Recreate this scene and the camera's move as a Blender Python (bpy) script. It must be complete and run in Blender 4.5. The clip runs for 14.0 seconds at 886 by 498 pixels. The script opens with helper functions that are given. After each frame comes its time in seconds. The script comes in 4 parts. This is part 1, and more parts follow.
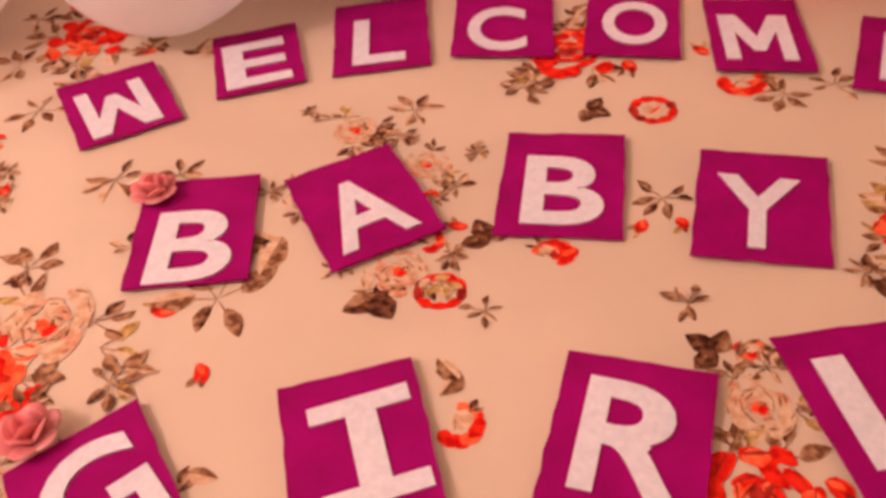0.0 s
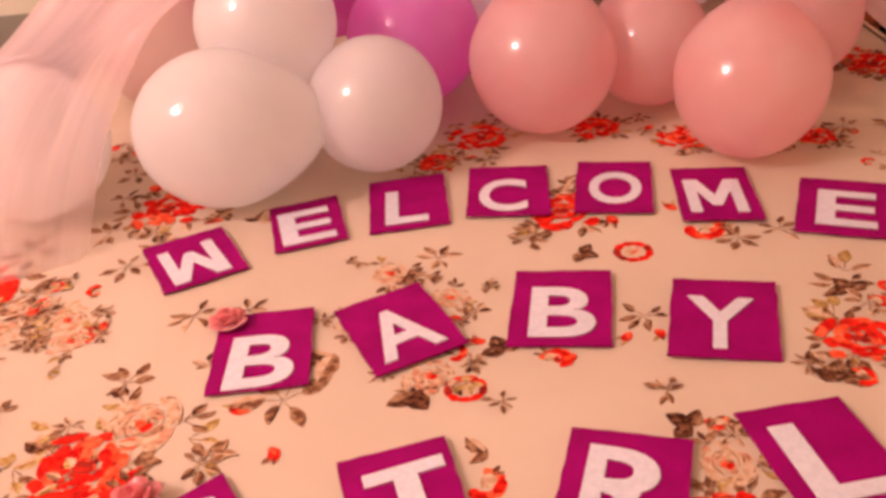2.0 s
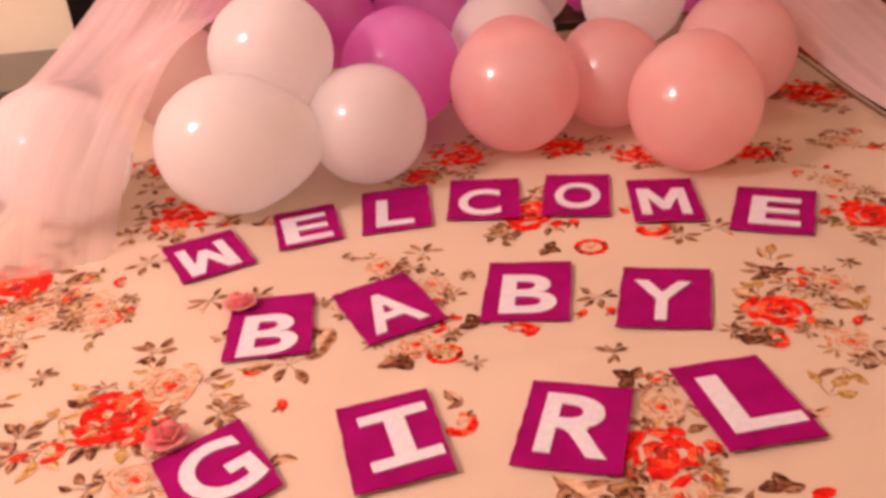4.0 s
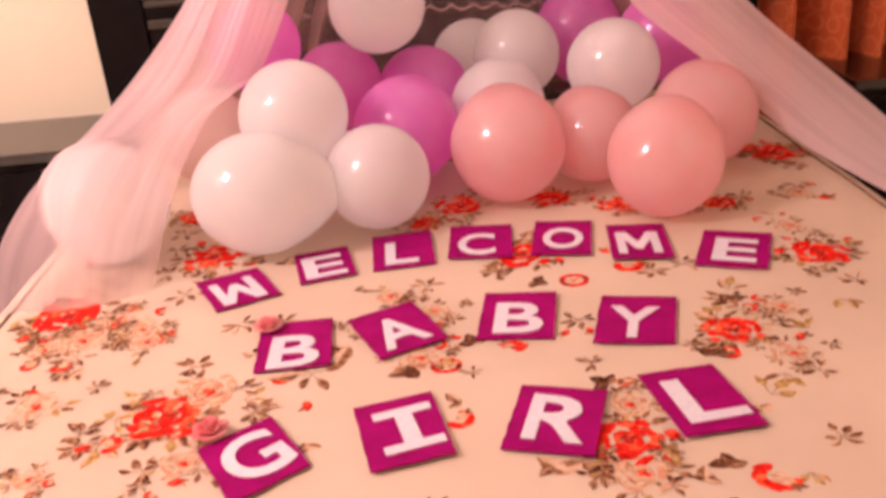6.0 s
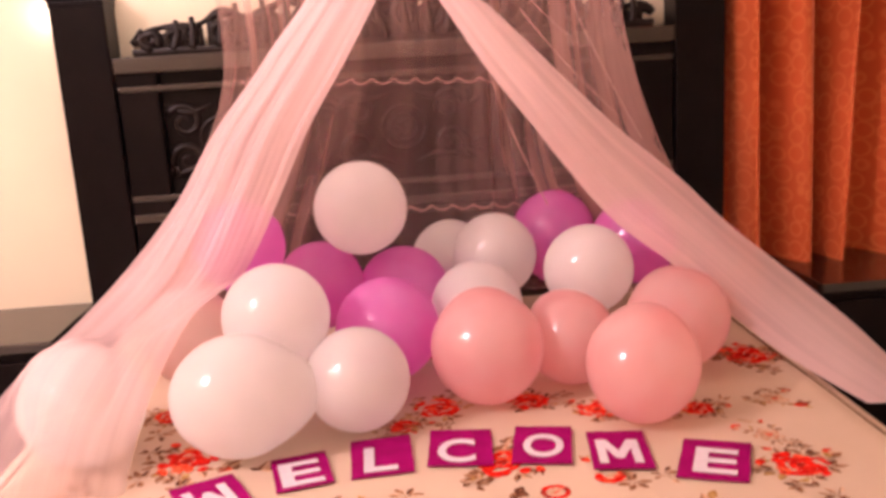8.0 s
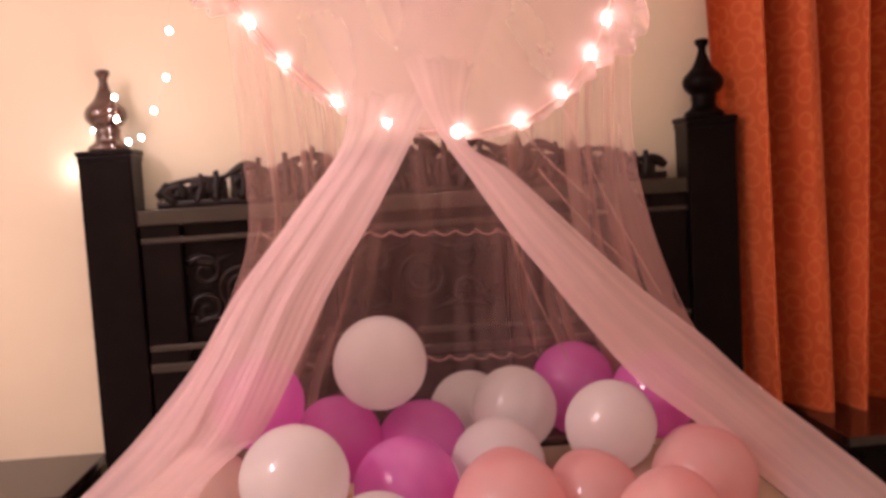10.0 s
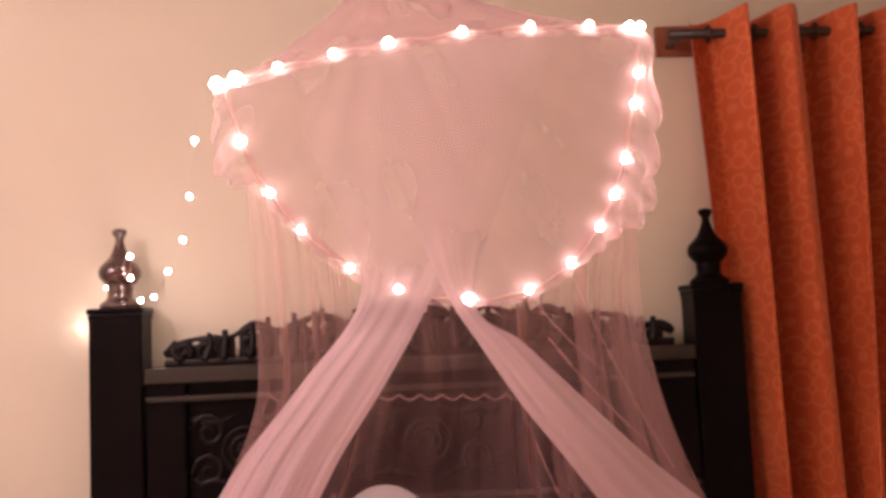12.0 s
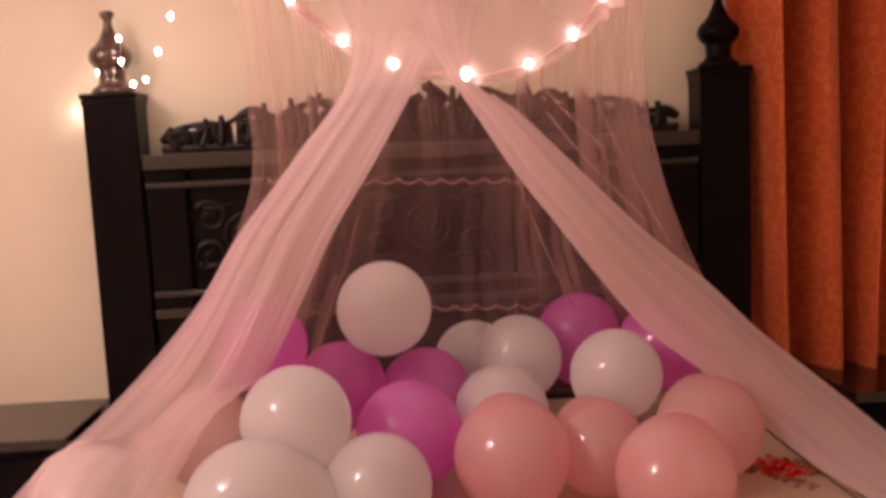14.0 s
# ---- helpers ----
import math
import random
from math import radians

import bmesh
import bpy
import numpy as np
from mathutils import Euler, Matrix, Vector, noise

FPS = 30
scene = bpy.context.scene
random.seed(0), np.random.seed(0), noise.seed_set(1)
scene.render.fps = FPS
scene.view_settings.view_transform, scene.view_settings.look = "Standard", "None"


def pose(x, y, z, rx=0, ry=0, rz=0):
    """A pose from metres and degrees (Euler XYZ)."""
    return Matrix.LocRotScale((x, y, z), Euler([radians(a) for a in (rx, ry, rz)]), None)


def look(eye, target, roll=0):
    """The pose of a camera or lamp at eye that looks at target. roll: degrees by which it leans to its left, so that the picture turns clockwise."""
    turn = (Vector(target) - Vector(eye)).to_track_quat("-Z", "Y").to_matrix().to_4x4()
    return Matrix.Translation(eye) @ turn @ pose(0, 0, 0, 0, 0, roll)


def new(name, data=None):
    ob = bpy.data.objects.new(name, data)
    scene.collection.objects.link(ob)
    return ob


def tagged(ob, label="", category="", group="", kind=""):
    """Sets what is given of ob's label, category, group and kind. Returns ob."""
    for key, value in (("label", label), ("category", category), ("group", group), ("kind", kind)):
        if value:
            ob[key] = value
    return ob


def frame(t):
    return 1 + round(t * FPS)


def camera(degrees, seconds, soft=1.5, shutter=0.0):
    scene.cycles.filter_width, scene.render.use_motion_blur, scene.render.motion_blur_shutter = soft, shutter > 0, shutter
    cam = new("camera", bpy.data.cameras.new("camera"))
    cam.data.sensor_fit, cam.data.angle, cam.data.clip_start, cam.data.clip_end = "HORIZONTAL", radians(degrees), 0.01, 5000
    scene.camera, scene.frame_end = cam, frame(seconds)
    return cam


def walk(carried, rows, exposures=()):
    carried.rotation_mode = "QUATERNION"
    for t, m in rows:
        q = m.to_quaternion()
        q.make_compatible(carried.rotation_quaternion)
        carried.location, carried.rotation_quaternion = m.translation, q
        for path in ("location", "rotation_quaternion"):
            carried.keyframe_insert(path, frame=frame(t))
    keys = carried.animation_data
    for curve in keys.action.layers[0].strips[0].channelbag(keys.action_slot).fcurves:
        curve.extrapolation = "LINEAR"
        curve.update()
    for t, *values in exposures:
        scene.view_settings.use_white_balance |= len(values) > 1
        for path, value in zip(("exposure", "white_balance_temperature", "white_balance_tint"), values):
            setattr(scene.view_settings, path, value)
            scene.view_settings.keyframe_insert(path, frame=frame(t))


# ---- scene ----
cam = camera(52.8, 14.0, 3.4, 0.4)
PATH = [
    (0, (-0.035, 0.612, 1.152), (-0.082, 2.049, -0.239), -5.4),
    (0.5, (-0.058, 0.547, 1.167), (-0.05, 2.062, -0.138), -4.2),
    (1, (-0.075, 0.5, 1.174), (-0.045, 2.066, -0.069), -4.6),
    (1.5, (-0.087, 0.453, 1.188), (-0.008, 2.111, 0.073), -5.6),
    (2, (-0.059, 0.391, 1.211), (-0.081, 2.104, 0.18), -5.9),
    (2.5, (-0.041, 0.317, 1.222), (-0.071, 2.047, 0.218), -6.8),
    (4.8, (-0.079, 0.107, 1.24), (-0.046, 1.876, 0.309), -4.7),
    (5, (-0.083, 0.077, 1.23), (-0.072, 1.841, 0.289), -5.4),
    (5.5, (-0.078, 0.017, 1.24), (-0.056, 1.791, 0.317), -5.5),
    (6, (-0.07, -0.023, 1.271), (-0.038, 1.81, 0.471), -5.0),
    (6.5, (-0.08, -0.033, 1.284), (-0.014, 1.847, 0.605), -4.4),
    (7, (-0.081, -0.026, 1.306), (0.004, 1.874, 0.689), -5.3),
    (7.5, (-0.083, -0.024, 1.323), (0.009, 1.895, 0.764), -6.0),
    (8, (-0.08, -0.021, 1.336), (0.044, 1.927, 0.901), -3.5),
    (8.2, (-0.096, -0.025, 1.356), (0.048, 1.926, 0.939), -3.3),
    (10.3, (-0.104, -0.0082, 1.413), (0.009, 1.9858, 1.313), -3.4),
    (10.5, (-0.102, -0.008, 1.41), (-0.002, 1.988, 1.347), -3.2),
    (11, (-0.111, -0.013, 1.434), (0.0, 1.984, 1.407), -3.6),
    (11.5, (-0.125, -0.01, 1.443), (-0.008, 1.986, 1.488), -2.7),
    (12, (-0.129, -0.019, 1.462), (0.014, 1.969, 1.631), -2.5),
    (12.5, (-0.128, -0.023, 1.475), (-0.004, 1.967, 1.639), -3.1),
    (13, (-0.132, -0.018, 1.467), (0.018, 1.973, 1.582), -1.8),
    (13.5, (-0.113, 0.008, 1.419), (0.009, 2.003, 1.343), -2.6),
    (14, (-0.097, 0.013, 1.355), (0.003, 1.997, 1.125), -2.7),
]
EXPOSURES = [(0.0, -0.08, 6600, 13), (1.0, 0.03, 6550, 12), (2.5, 0.06, 6500, 13), (5.0, 0.16, 6150, 10), (6.5, 0.32, 5850, 10), (7.5, 0.40, 5950, 12), (8.2, 0.34, 5950, 12), (10.5, -0.40, 5800, 10), (11.0, -0.42, 5750, 10), (12.5, -0.67, 5800, 13), (14.0, -0.66, 6250, 12)]
walk(cam, [(t, look(eye, target, roll)) for t, eye, target, roll in PATH], EXPOSURES)

# ---- world and lights ----
world = bpy.data.worlds.new("world")
scene.world = world
world.use_nodes = True
world.node_tree.nodes["Background"].inputs[0].default_value = (1.0, 0.75, 0.6, 1)
world.node_tree.nodes["Background"].inputs[1].default_value = 0.02


def lamp(name, kind, place, energy, colour, size):
    data = bpy.data.lights.new(name, kind)
    data.energy, data.color, data.shadow_soft_size = energy, colour, size
    ob = new(name, data)
    ob.location = place
    return ob


lamp("room_bulb", "POINT", (-2.20, 0.45, 2.60), 138.0, (1.0, 0.672, 0.662), 0.17)


# ---- materials ----
def material(name):
    m = bpy.data.materials.new(name)
    m.use_nodes = True
    nt = m.node_tree
    return m, nt, nt.nodes["Principled BSDF"], nt.nodes["Material Output"]


def noise_node(nt, scale, detail=4.0, coord="Object"):
    tc = nt.nodes.new("ShaderNodeTexCoord")
    n = nt.nodes.new("ShaderNodeTexNoise")
    n.inputs["Scale"].default_value, n.inputs["Detail"].default_value = scale, detail
    nt.links.new(tc.outputs[coord], n.inputs["Vector"])
    return n


def ramp(nt, source, a, b, lo=0.3, hi=0.7):
    r = nt.nodes.new("ShaderNodeValToRGB")
    r.color_ramp.elements[0].position, r.color_ramp.elements[1].position = lo, hi
    r.color_ramp.elements[0].color, r.color_ramp.elements[1].color = (*a, 1), (*b, 1)
    nt.links.new(source, r.inputs[0])
    return r


def surface(name, a, b, scale=6.0, rough=0.6, fine=120.0, bump=0.15, dist=0.002, metal=0.0, coat=0.0, lo=0.3, hi=0.7, gloss=0.5):
    """Two-tone surface with broad variation and a fine relief."""
    m, nt, p, out = material(name)
    n = noise_node(nt, scale)
    r = ramp(nt, n.outputs[0], a, b, lo, hi)
    nt.links.new(r.outputs[0], p.inputs["Base Color"])
    p.inputs["Roughness"].default_value, p.inputs["Metallic"].default_value = rough, metal
    p.inputs["Coat Weight"].default_value, p.inputs["Specular IOR Level"].default_value = coat, gloss
    f = noise_node(nt, fine, 6.0)
    bp = nt.nodes.new("ShaderNodeBump")
    bp.inputs["Strength"].default_value, bp.inputs["Distance"].default_value = bump, dist
    nt.links.new(f.outputs[0], bp.inputs["Height"])
    nt.links.new(bp.outputs[0], p.inputs["Normal"])
    return m


def balloon_mat(name, a, b, through_light, rough=0.15, clear=0.2):
    """Thin stretched rubber: some light passes through, with a sharp gloss on top."""
    m, nt, p, out = material(name)
    n = noise_node(nt, 9.0, 2.0)
    r = ramp(nt, n.outputs[0], a, b, 0.35, 0.65)
    nt.links.new(r.outputs[0], p.inputs["Base Color"])
    p.inputs["Roughness"].default_value, p.inputs["Specular IOR Level"].default_value = 0.5, 0.2
    t = nt.nodes.new("ShaderNodeBsdfTranslucent")
    nt.links.new(r.outputs[0], t.inputs["Color"])
    mix = nt.nodes.new("ShaderNodeMixShader")
    mix.inputs[0].default_value = through_light
    nt.links.new(p.outputs[0], mix.inputs[1])
    nt.links.new(t.outputs[0], mix.inputs[2])
    see = nt.nodes.new("ShaderNodeBsdfTransparent")
    nt.links.new(r.outputs[0], see.inputs["Color"])
    thin = nt.nodes.new("ShaderNodeMixShader")
    thin.inputs[0].default_value = clear
    nt.links.new(mix.outputs[0], thin.inputs[1])
    nt.links.new(see.outputs[0], thin.inputs[2])
    shine, skin, rim = nt.nodes.new("ShaderNodeBsdfGlossy"), nt.nodes.new("ShaderNodeMixShader"), nt.nodes.new("ShaderNodeLayerWeight")
    shine.inputs["Roughness"].default_value, rim.inputs["Blend"].default_value = rough, 0.5
    steep, gloss = nt.nodes.new("ShaderNodeMath"), nt.nodes.new("ShaderNodeMath")
    steep.operation, steep.inputs[1].default_value = "POWER", 4.0
    gloss.operation, gloss.inputs[1].default_value, gloss.inputs[2].default_value = "MULTIPLY_ADD", 0.25, 0.05
    nt.links.new(rim.outputs["Facing"], steep.inputs[0])
    nt.links.new(steep.outputs[0], gloss.inputs[0])
    nt.links.new(gloss.outputs[0], skin.inputs[0])
    nt.links.new(thin.outputs[0], skin.inputs[1])
    nt.links.new(shine.outputs[0], skin.inputs[2])
    nt.links.new(skin.outputs[0], out.inputs["Surface"])
    return m


def net_mat(name, colour, lo, hi, across, along, gather=(), sides=()):
    """Fine mesh cloth: open between its threads, denser where it is gathered. UV runs across and along the drop."""
    m, nt, p, out = material(name)
    nt.nodes.remove(p)
    tc = nt.nodes.new("ShaderNodeTexCoord")
    mp = nt.nodes.new("ShaderNodeMapping")
    mp.inputs["Scale"].default_value = (across, along, 1)
    nt.links.new(tc.outputs["UV"], mp.inputs[0])
    n = nt.nodes.new("ShaderNodeTexNoise")
    n.inputs["Scale"].default_value, n.inputs["Detail"].default_value = 1.0, 5.0
    nt.links.new(mp.outputs[0], n.inputs["Vector"])
    mr = nt.nodes.new("ShaderNodeMapRange")
    mr.inputs["From Min"].default_value, mr.inputs["From Max"].default_value = 0.3, 0.75
    mr.inputs["To Min"].default_value, mr.inputs["To Max"].default_value = lo, hi
    nt.links.new(n.outputs[0], mr.inputs["Value"])
    dense = mr.outputs[0]
    for axis, stops in (("Y", gather), ("X", sides)):  # closer gathers along the drop or towards the sides
        if stops:
            sep = nt.nodes.new("ShaderNodeSeparateXYZ")
            nt.links.new(tc.outputs["UV"], sep.inputs[0])
            g = nt.nodes.new("ShaderNodeValToRGB")
            for k, (at, value) in enumerate(stops):
                e = g.color_ramp.elements[k] if k < 2 else g.color_ramp.elements.new(at)
                e.position, e.color = at, (value, value, value, 1)
            nt.links.new(sep.outputs[axis], g.inputs[0])
            mul = nt.nodes.new("ShaderNodeMath")
            mul.operation = "MULTIPLY"
            nt.links.new(dense, mul.inputs[0])
            nt.links.new(g.outputs[0], mul.inputs[1])
            dense = mul.outputs[0]
    d, t, clear = (nt.nodes.new("ShaderNodeBsdf" + k) for k in ("Diffuse", "Translucent", "Transparent"))
    d.inputs[0].default_value = t.inputs[0].default_value = (*colour, 1)
    cloth, mix = nt.nodes.new("ShaderNodeMixShader"), nt.nodes.new("ShaderNodeMixShader")
    cloth.inputs[0].default_value = 0.45
    nt.links.new(d.outputs[0], cloth.inputs[1])
    nt.links.new(t.outputs[0], cloth.inputs[2])
    nt.links.new(dense, mix.inputs[0])
    nt.links.new(clear.outputs[0], mix.inputs[1])
    nt.links.new(cloth.outputs[0], mix.inputs[2])
    nt.links.new(mix.outputs[0], out.inputs["Surface"])
    return m


def glow_mat(name, colour, strength):
    m, nt, p, out = material(name)
    p.inputs["Emission Color"].default_value = (*colour, 1)
    p.inputs["Emission Strength"].default_value = strength
    return m


def brocade_mat(name):
    """Orange curtain cloth with a woven pattern of round petals."""
    m, nt, p, out = material(name)
    tc = nt.nodes.new("ShaderNodeTexCoord")
    v = nt.nodes.new("ShaderNodeTexVoronoi")
    v.feature, v.inputs["Scale"].default_value, v.inputs["Randomness"].default_value = "F1", 17.0, 0.45
    nt.links.new(tc.outputs["UV"], v.inputs["Vector"])
    r = ramp(nt, v.outputs["Distance"], (0.70, 0.130, 0.023), (0.68, 0.124, 0.022), 0.36, 0.56)
    e = r.color_ramp.elements.new(0.46)
    e.color = (0.80, 0.21, 0.055, 1)
    n = noise_node(nt, 3.0)
    mx = nt.nodes.new("ShaderNodeMixRGB")
    mx.blend_type, mx.inputs[0].default_value = "MULTIPLY", 0.25
    nt.links.new(r.outputs[0], mx.inputs[1])
    nt.links.new(n.outputs[0], mx.inputs[2])
    nt.links.new(mx.outputs[0], p.inputs["Base Color"])
    p.inputs["Roughness"].default_value = 0.7
    p.inputs["Sheen Weight"].default_value = 0.2
    f = noise_node(nt, 400.0)
    bp = nt.nodes.new("ShaderNodeBump")
    bp.inputs["Strength"].default_value, bp.inputs["Distance"].default_value = 0.2, 0.001
    nt.links.new(f.outputs[0], bp.inputs["Height"])
    nt.links.new(bp.outputs[0], p.inputs["Normal"])
    return m


M_WALL = surface("wall_paint", (0.76, 0.69, 0.52), (0.82, 0.76, 0.58), 1.6, 0.75, 60.0, 0.1)
# unseen ceiling, kept near white to bounce fill light down
M_CEIL = surface("ceiling_paint", (0.86, 0.84, 0.80), (0.90, 0.88, 0.84), 2.0, 0.8)
# unseen floor, its pale tone chosen to bounce fill light
M_FLOOR = surface("floor_bounce", (0.66, 0.60, 0.52), (0.74, 0.68, 0.60), 2.5, 0.35)
M_WOOD = surface("dark_lacquered_wood", (0.003, 0.002, 0.0025), (0.006, 0.004, 0.004), 14.0, 0.28, 70.0, 0.12, gloss=0.09)
# same lacquer, glossier, base colour raised for the light edges on rails and mouldings
M_LIT_MOULDING = surface("polished_lit_wood", (0.008, 0.005, 0.004), (0.020, 0.011, 0.009), 14.0, 0.20, 70.0, 0.1, coat=0.5, gloss=0.5)
# milder lightened copy of the lacquer, standing for highlights on carving and crest
M_CARVED = surface("carved_lit_wood", (0.006, 0.004, 0.004), (0.013, 0.008, 0.007), 20.0, 0.32, 90.0, 0.2, gloss=0.22)
# lit copy of the dark wood: glow of nearby bulbs put into its colour
M_LIT_FINIAL = surface("bulb_lit_finial_wood", (0.035, 0.014, 0.010), (0.070, 0.030, 0.020), 22.0, 0.16, 70.0, 0.08, coat=1.0, gloss=0.6)
M_TOP = surface("polished_table_top", (0.010, 0.007, 0.006), (0.020, 0.013, 0.010), 10.0, 0.18, 50.0, 0.05, coat=0.35, gloss=0.5)
M_SHEET = surface("cream_cotton", (0.57, 0.445, 0.330), (0.64, 0.510, 0.385), 3.0, 0.85, 900.0, 0.2, 0.0005)
M_SEAM = surface("seam_cord", (0.16, 0.10, 0.06), (0.26, 0.17, 0.10), 40.0, 0.8)
M_CARD = surface("magenta_foam", (0.24, 0.0004, 0.096), (0.33, 0.001, 0.145), 22.0, 0.75, 500.0, 0.35, 0.0008, gloss=0.08)
M_LETTER = surface("white_glitter_foam", (0.60, 0.58, 0.64), (0.72, 0.70, 0.76), 160.0, 0.45, 700.0, 0.3, 0.0006)
M_WHITE = balloon_mat("pearl_white_rubber", (0.92, 0.92, 0.93), (0.97, 0.97, 0.97), 0.60, clear=0.14)
M_PINKW = balloon_mat("blush_rubber", (0.90, 0.70, 0.66), (0.92, 0.77, 0.72), 0.5)
M_CORAL = balloon_mat("coral_rubber", (0.97, 0.63, 0.65), (0.98, 0.74, 0.75), 0.62, clear=0.22)
M_PURPLE = balloon_mat("orchid_rubber", (0.90, 0.28, 0.80), (0.94, 0.40, 0.87), 0.62, clear=0.2)
M_NET = net_mat("pink_net", (0.95, 0.60, 0.56), 0.15, 0.58, 26.0, 1.0, (), ((0.0, 1.0), (0.22, 0.9), (0.36, 0.5), (0.62, 0.5), (0.78, 0.95), (1.0, 1.0)))
M_NET_DENSE = net_mat("pink_net_gathered", (0.97, 0.76, 0.78), 0.64, 0.90, 9.0, 1.0, ((0.0, 0.18), (0.17, 0.30), (0.25, 1.0), (0.62, 1.0), (0.80, 0.66), (1.0, 0.40)))
M_NET_BUNDLE = net_mat("pink_net_bundle", (0.97, 0.76, 0.78), 0.68, 0.94, 7.0, 1.0, ((0.0, 0.18), (0.13, 0.30), (0.20, 1.0), (1.0, 0.94)))
M_NET_SHEER = net_mat("pink_net_sheer", (0.94, 0.60, 0.63), 0.26, 0.44, 8.0, 1.5)
M_FRILL = net_mat("pink_net_frill", (0.96, 0.66, 0.66), 0.22, 0.50, 60.0, 1.0)
M_LACE = net_mat("lace_trim", (0.96, 0.66, 0.62), 0.25, 0.6, 20.0, 2.0)
M_BULB = glow_mat("warm_led", (1.0, 0.74, 0.62), 125.0)
M_WIRE = surface("clear_wire", (0.74, 0.62, 0.52), (0.82, 0.70, 0.60), 40.0, 0.4)
M_CURTAIN = brocade_mat("orange_brocade")
M_ROD = surface("dark_rod", (0.03, 0.018, 0.012), (0.06, 0.032, 0.02), 20.0, 0.35)
M_PLANK = surface("brown_plank", (0.22, 0.065, 0.032), (0.32, 0.11, 0.05), 18.0, 0.5)
M_METAL = surface("dull_steel", (0.35, 0.33, 0.30), (0.5, 0.47, 0.43), 30.0, 0.35, metal=1.0)
PRINT = [
    surface("print_red", (0.50, 0.004, 0.002), (0.78, 0.022, 0.007), 90.0, 0.85, lo=0.38, hi=0.58, gloss=0.1),
    surface("print_dark_red", (0.20, 0.010, 0.008), (0.46, 0.03, 0.018), 90.0, 0.85, lo=0.38, hi=0.62, gloss=0.1),
    surface("print_orange", (0.78, 0.055, 0.014), (0.84, 0.17, 0.07), 90.0, 0.85, lo=0.38, hi=0.62, gloss=0.1),
    surface("print_pale", (0.56, 0.32, 0.19), (0.68, 0.49, 0.34), 110.0, 0.85, lo=0.38, hi=0.62, gloss=0.1),
    surface("print_blush", (0.58, 0.22, 0.12), (0.67, 0.41, 0.28), 110.0, 0.85, lo=0.38, hi=0.62, gloss=0.1),
    surface("print_brown", (0.045, 0.012, 0.006), (0.20, 0.075, 0.035), 130.0, 0.85, lo=0.40, hi=0.62, gloss=0.1),
    surface("print_taupe", (0.16, 0.060, 0.026), (0.44, 0.24, 0.13), 130.0, 0.85, lo=0.40, hi=0.62, gloss=0.1),
    surface("print_olive", (0.30, 0.15, 0.030), (0.60, 0.40, 0.16), 130.0, 0.85, lo=0.40, hi=0.62, gloss=0.1),
]
RED, DRED, ORANGE, PALE, BLUSH, BROWN, TAUPE, OLIVE = range(8)
COLOURED = [
    surface("bar_silver", (0.62, 0.58, 0.58), (0.74, 0.70, 0.70), 60.0, 0.4),
    surface("bar_green", (0.16, 0.46, 0.07), (0.22, 0.56, 0.10), 60.0, 0.4),
    surface("bar_pink", (0.80, 0.02, 0.20), (0.86, 0.04, 0.28), 60.0, 0.4),
    surface("bar_orange", (0.85, 0.22, 0.06), (0.9, 0.32, 0.10), 60.0, 0.4),
    surface("bar_blue", (0.01, 0.18, 0.40), (0.02, 0.26, 0.50), 60.0, 0.4),
]


# ---- mesh helpers ----
def finish(name, bm, mats, parent=None, label="", smooth=False):
    me = bpy.data.meshes.new(name)
    bm.to_mesh(me)
    bm.free()
    for m in mats if isinstance(mats, (list, tuple)) else [mats]:
        me.materials.append(m)
    if smooth:
        me.polygons.foreach_set("use_smooth", [True] * len(me.polygons))
    ob = new(name, me)
    ob.parent = parent
    if label:
        tagged(ob, label)
    return ob


def part(name, bm, mat, parent, label="", smooth=False):
    return finish(name, bm, mat, parent, label, smooth)


def thing(name, label, category, place=(0, 0, 0), group="", kind=""):
    ob = new(name)
    ob.location = place
    ob.empty_display_size = 0.1
    return tagged(ob, label, category, group, kind)


def box(bm, lo, hi, bevel=0.0, segments=2):
    c = [(a + b) / 2 for a, b in zip(lo, hi)]
    s = [b - a for a, b in zip(lo, hi)]
    r = bmesh.ops.create_cube(bm, size=1, matrix=Matrix.Translation(c) @ Matrix.Diagonal((*s, 1)))
    if bevel:
        edges = list({e for v in r["verts"] for e in v.link_edges})
        bmesh.ops.bevel(bm, geom=edges, offset=bevel, segments=segments, affect="EDGES", profile=0.6)
    return bm


def boxed(lo, hi, bevel=0.0, segments=2):
    return box(bmesh.new(), lo, hi, bevel, segments)


def lathe(bm, profile, centre, steps=28):
    """Turn a profile of (radius, height) round the upright axis through centre."""
    rings = []
    for r, z in profile:
        rings.append([bm.verts.new((centre[0] + r * math.cos(2 * math.pi * k / steps), centre[1] + r * math.sin(2 * math.pi * k / steps), centre[2] + z)) for k in range(steps)])
    for a, b in zip(rings, rings[1:]):
        for k in range(steps):
            bm.faces.new((a[k], a[(k + 1) % steps], b[(k + 1) % steps], b[k]))
    bm.faces.new(rings[0][::-1])
    bm.faces.new(rings[-1])
    return bm


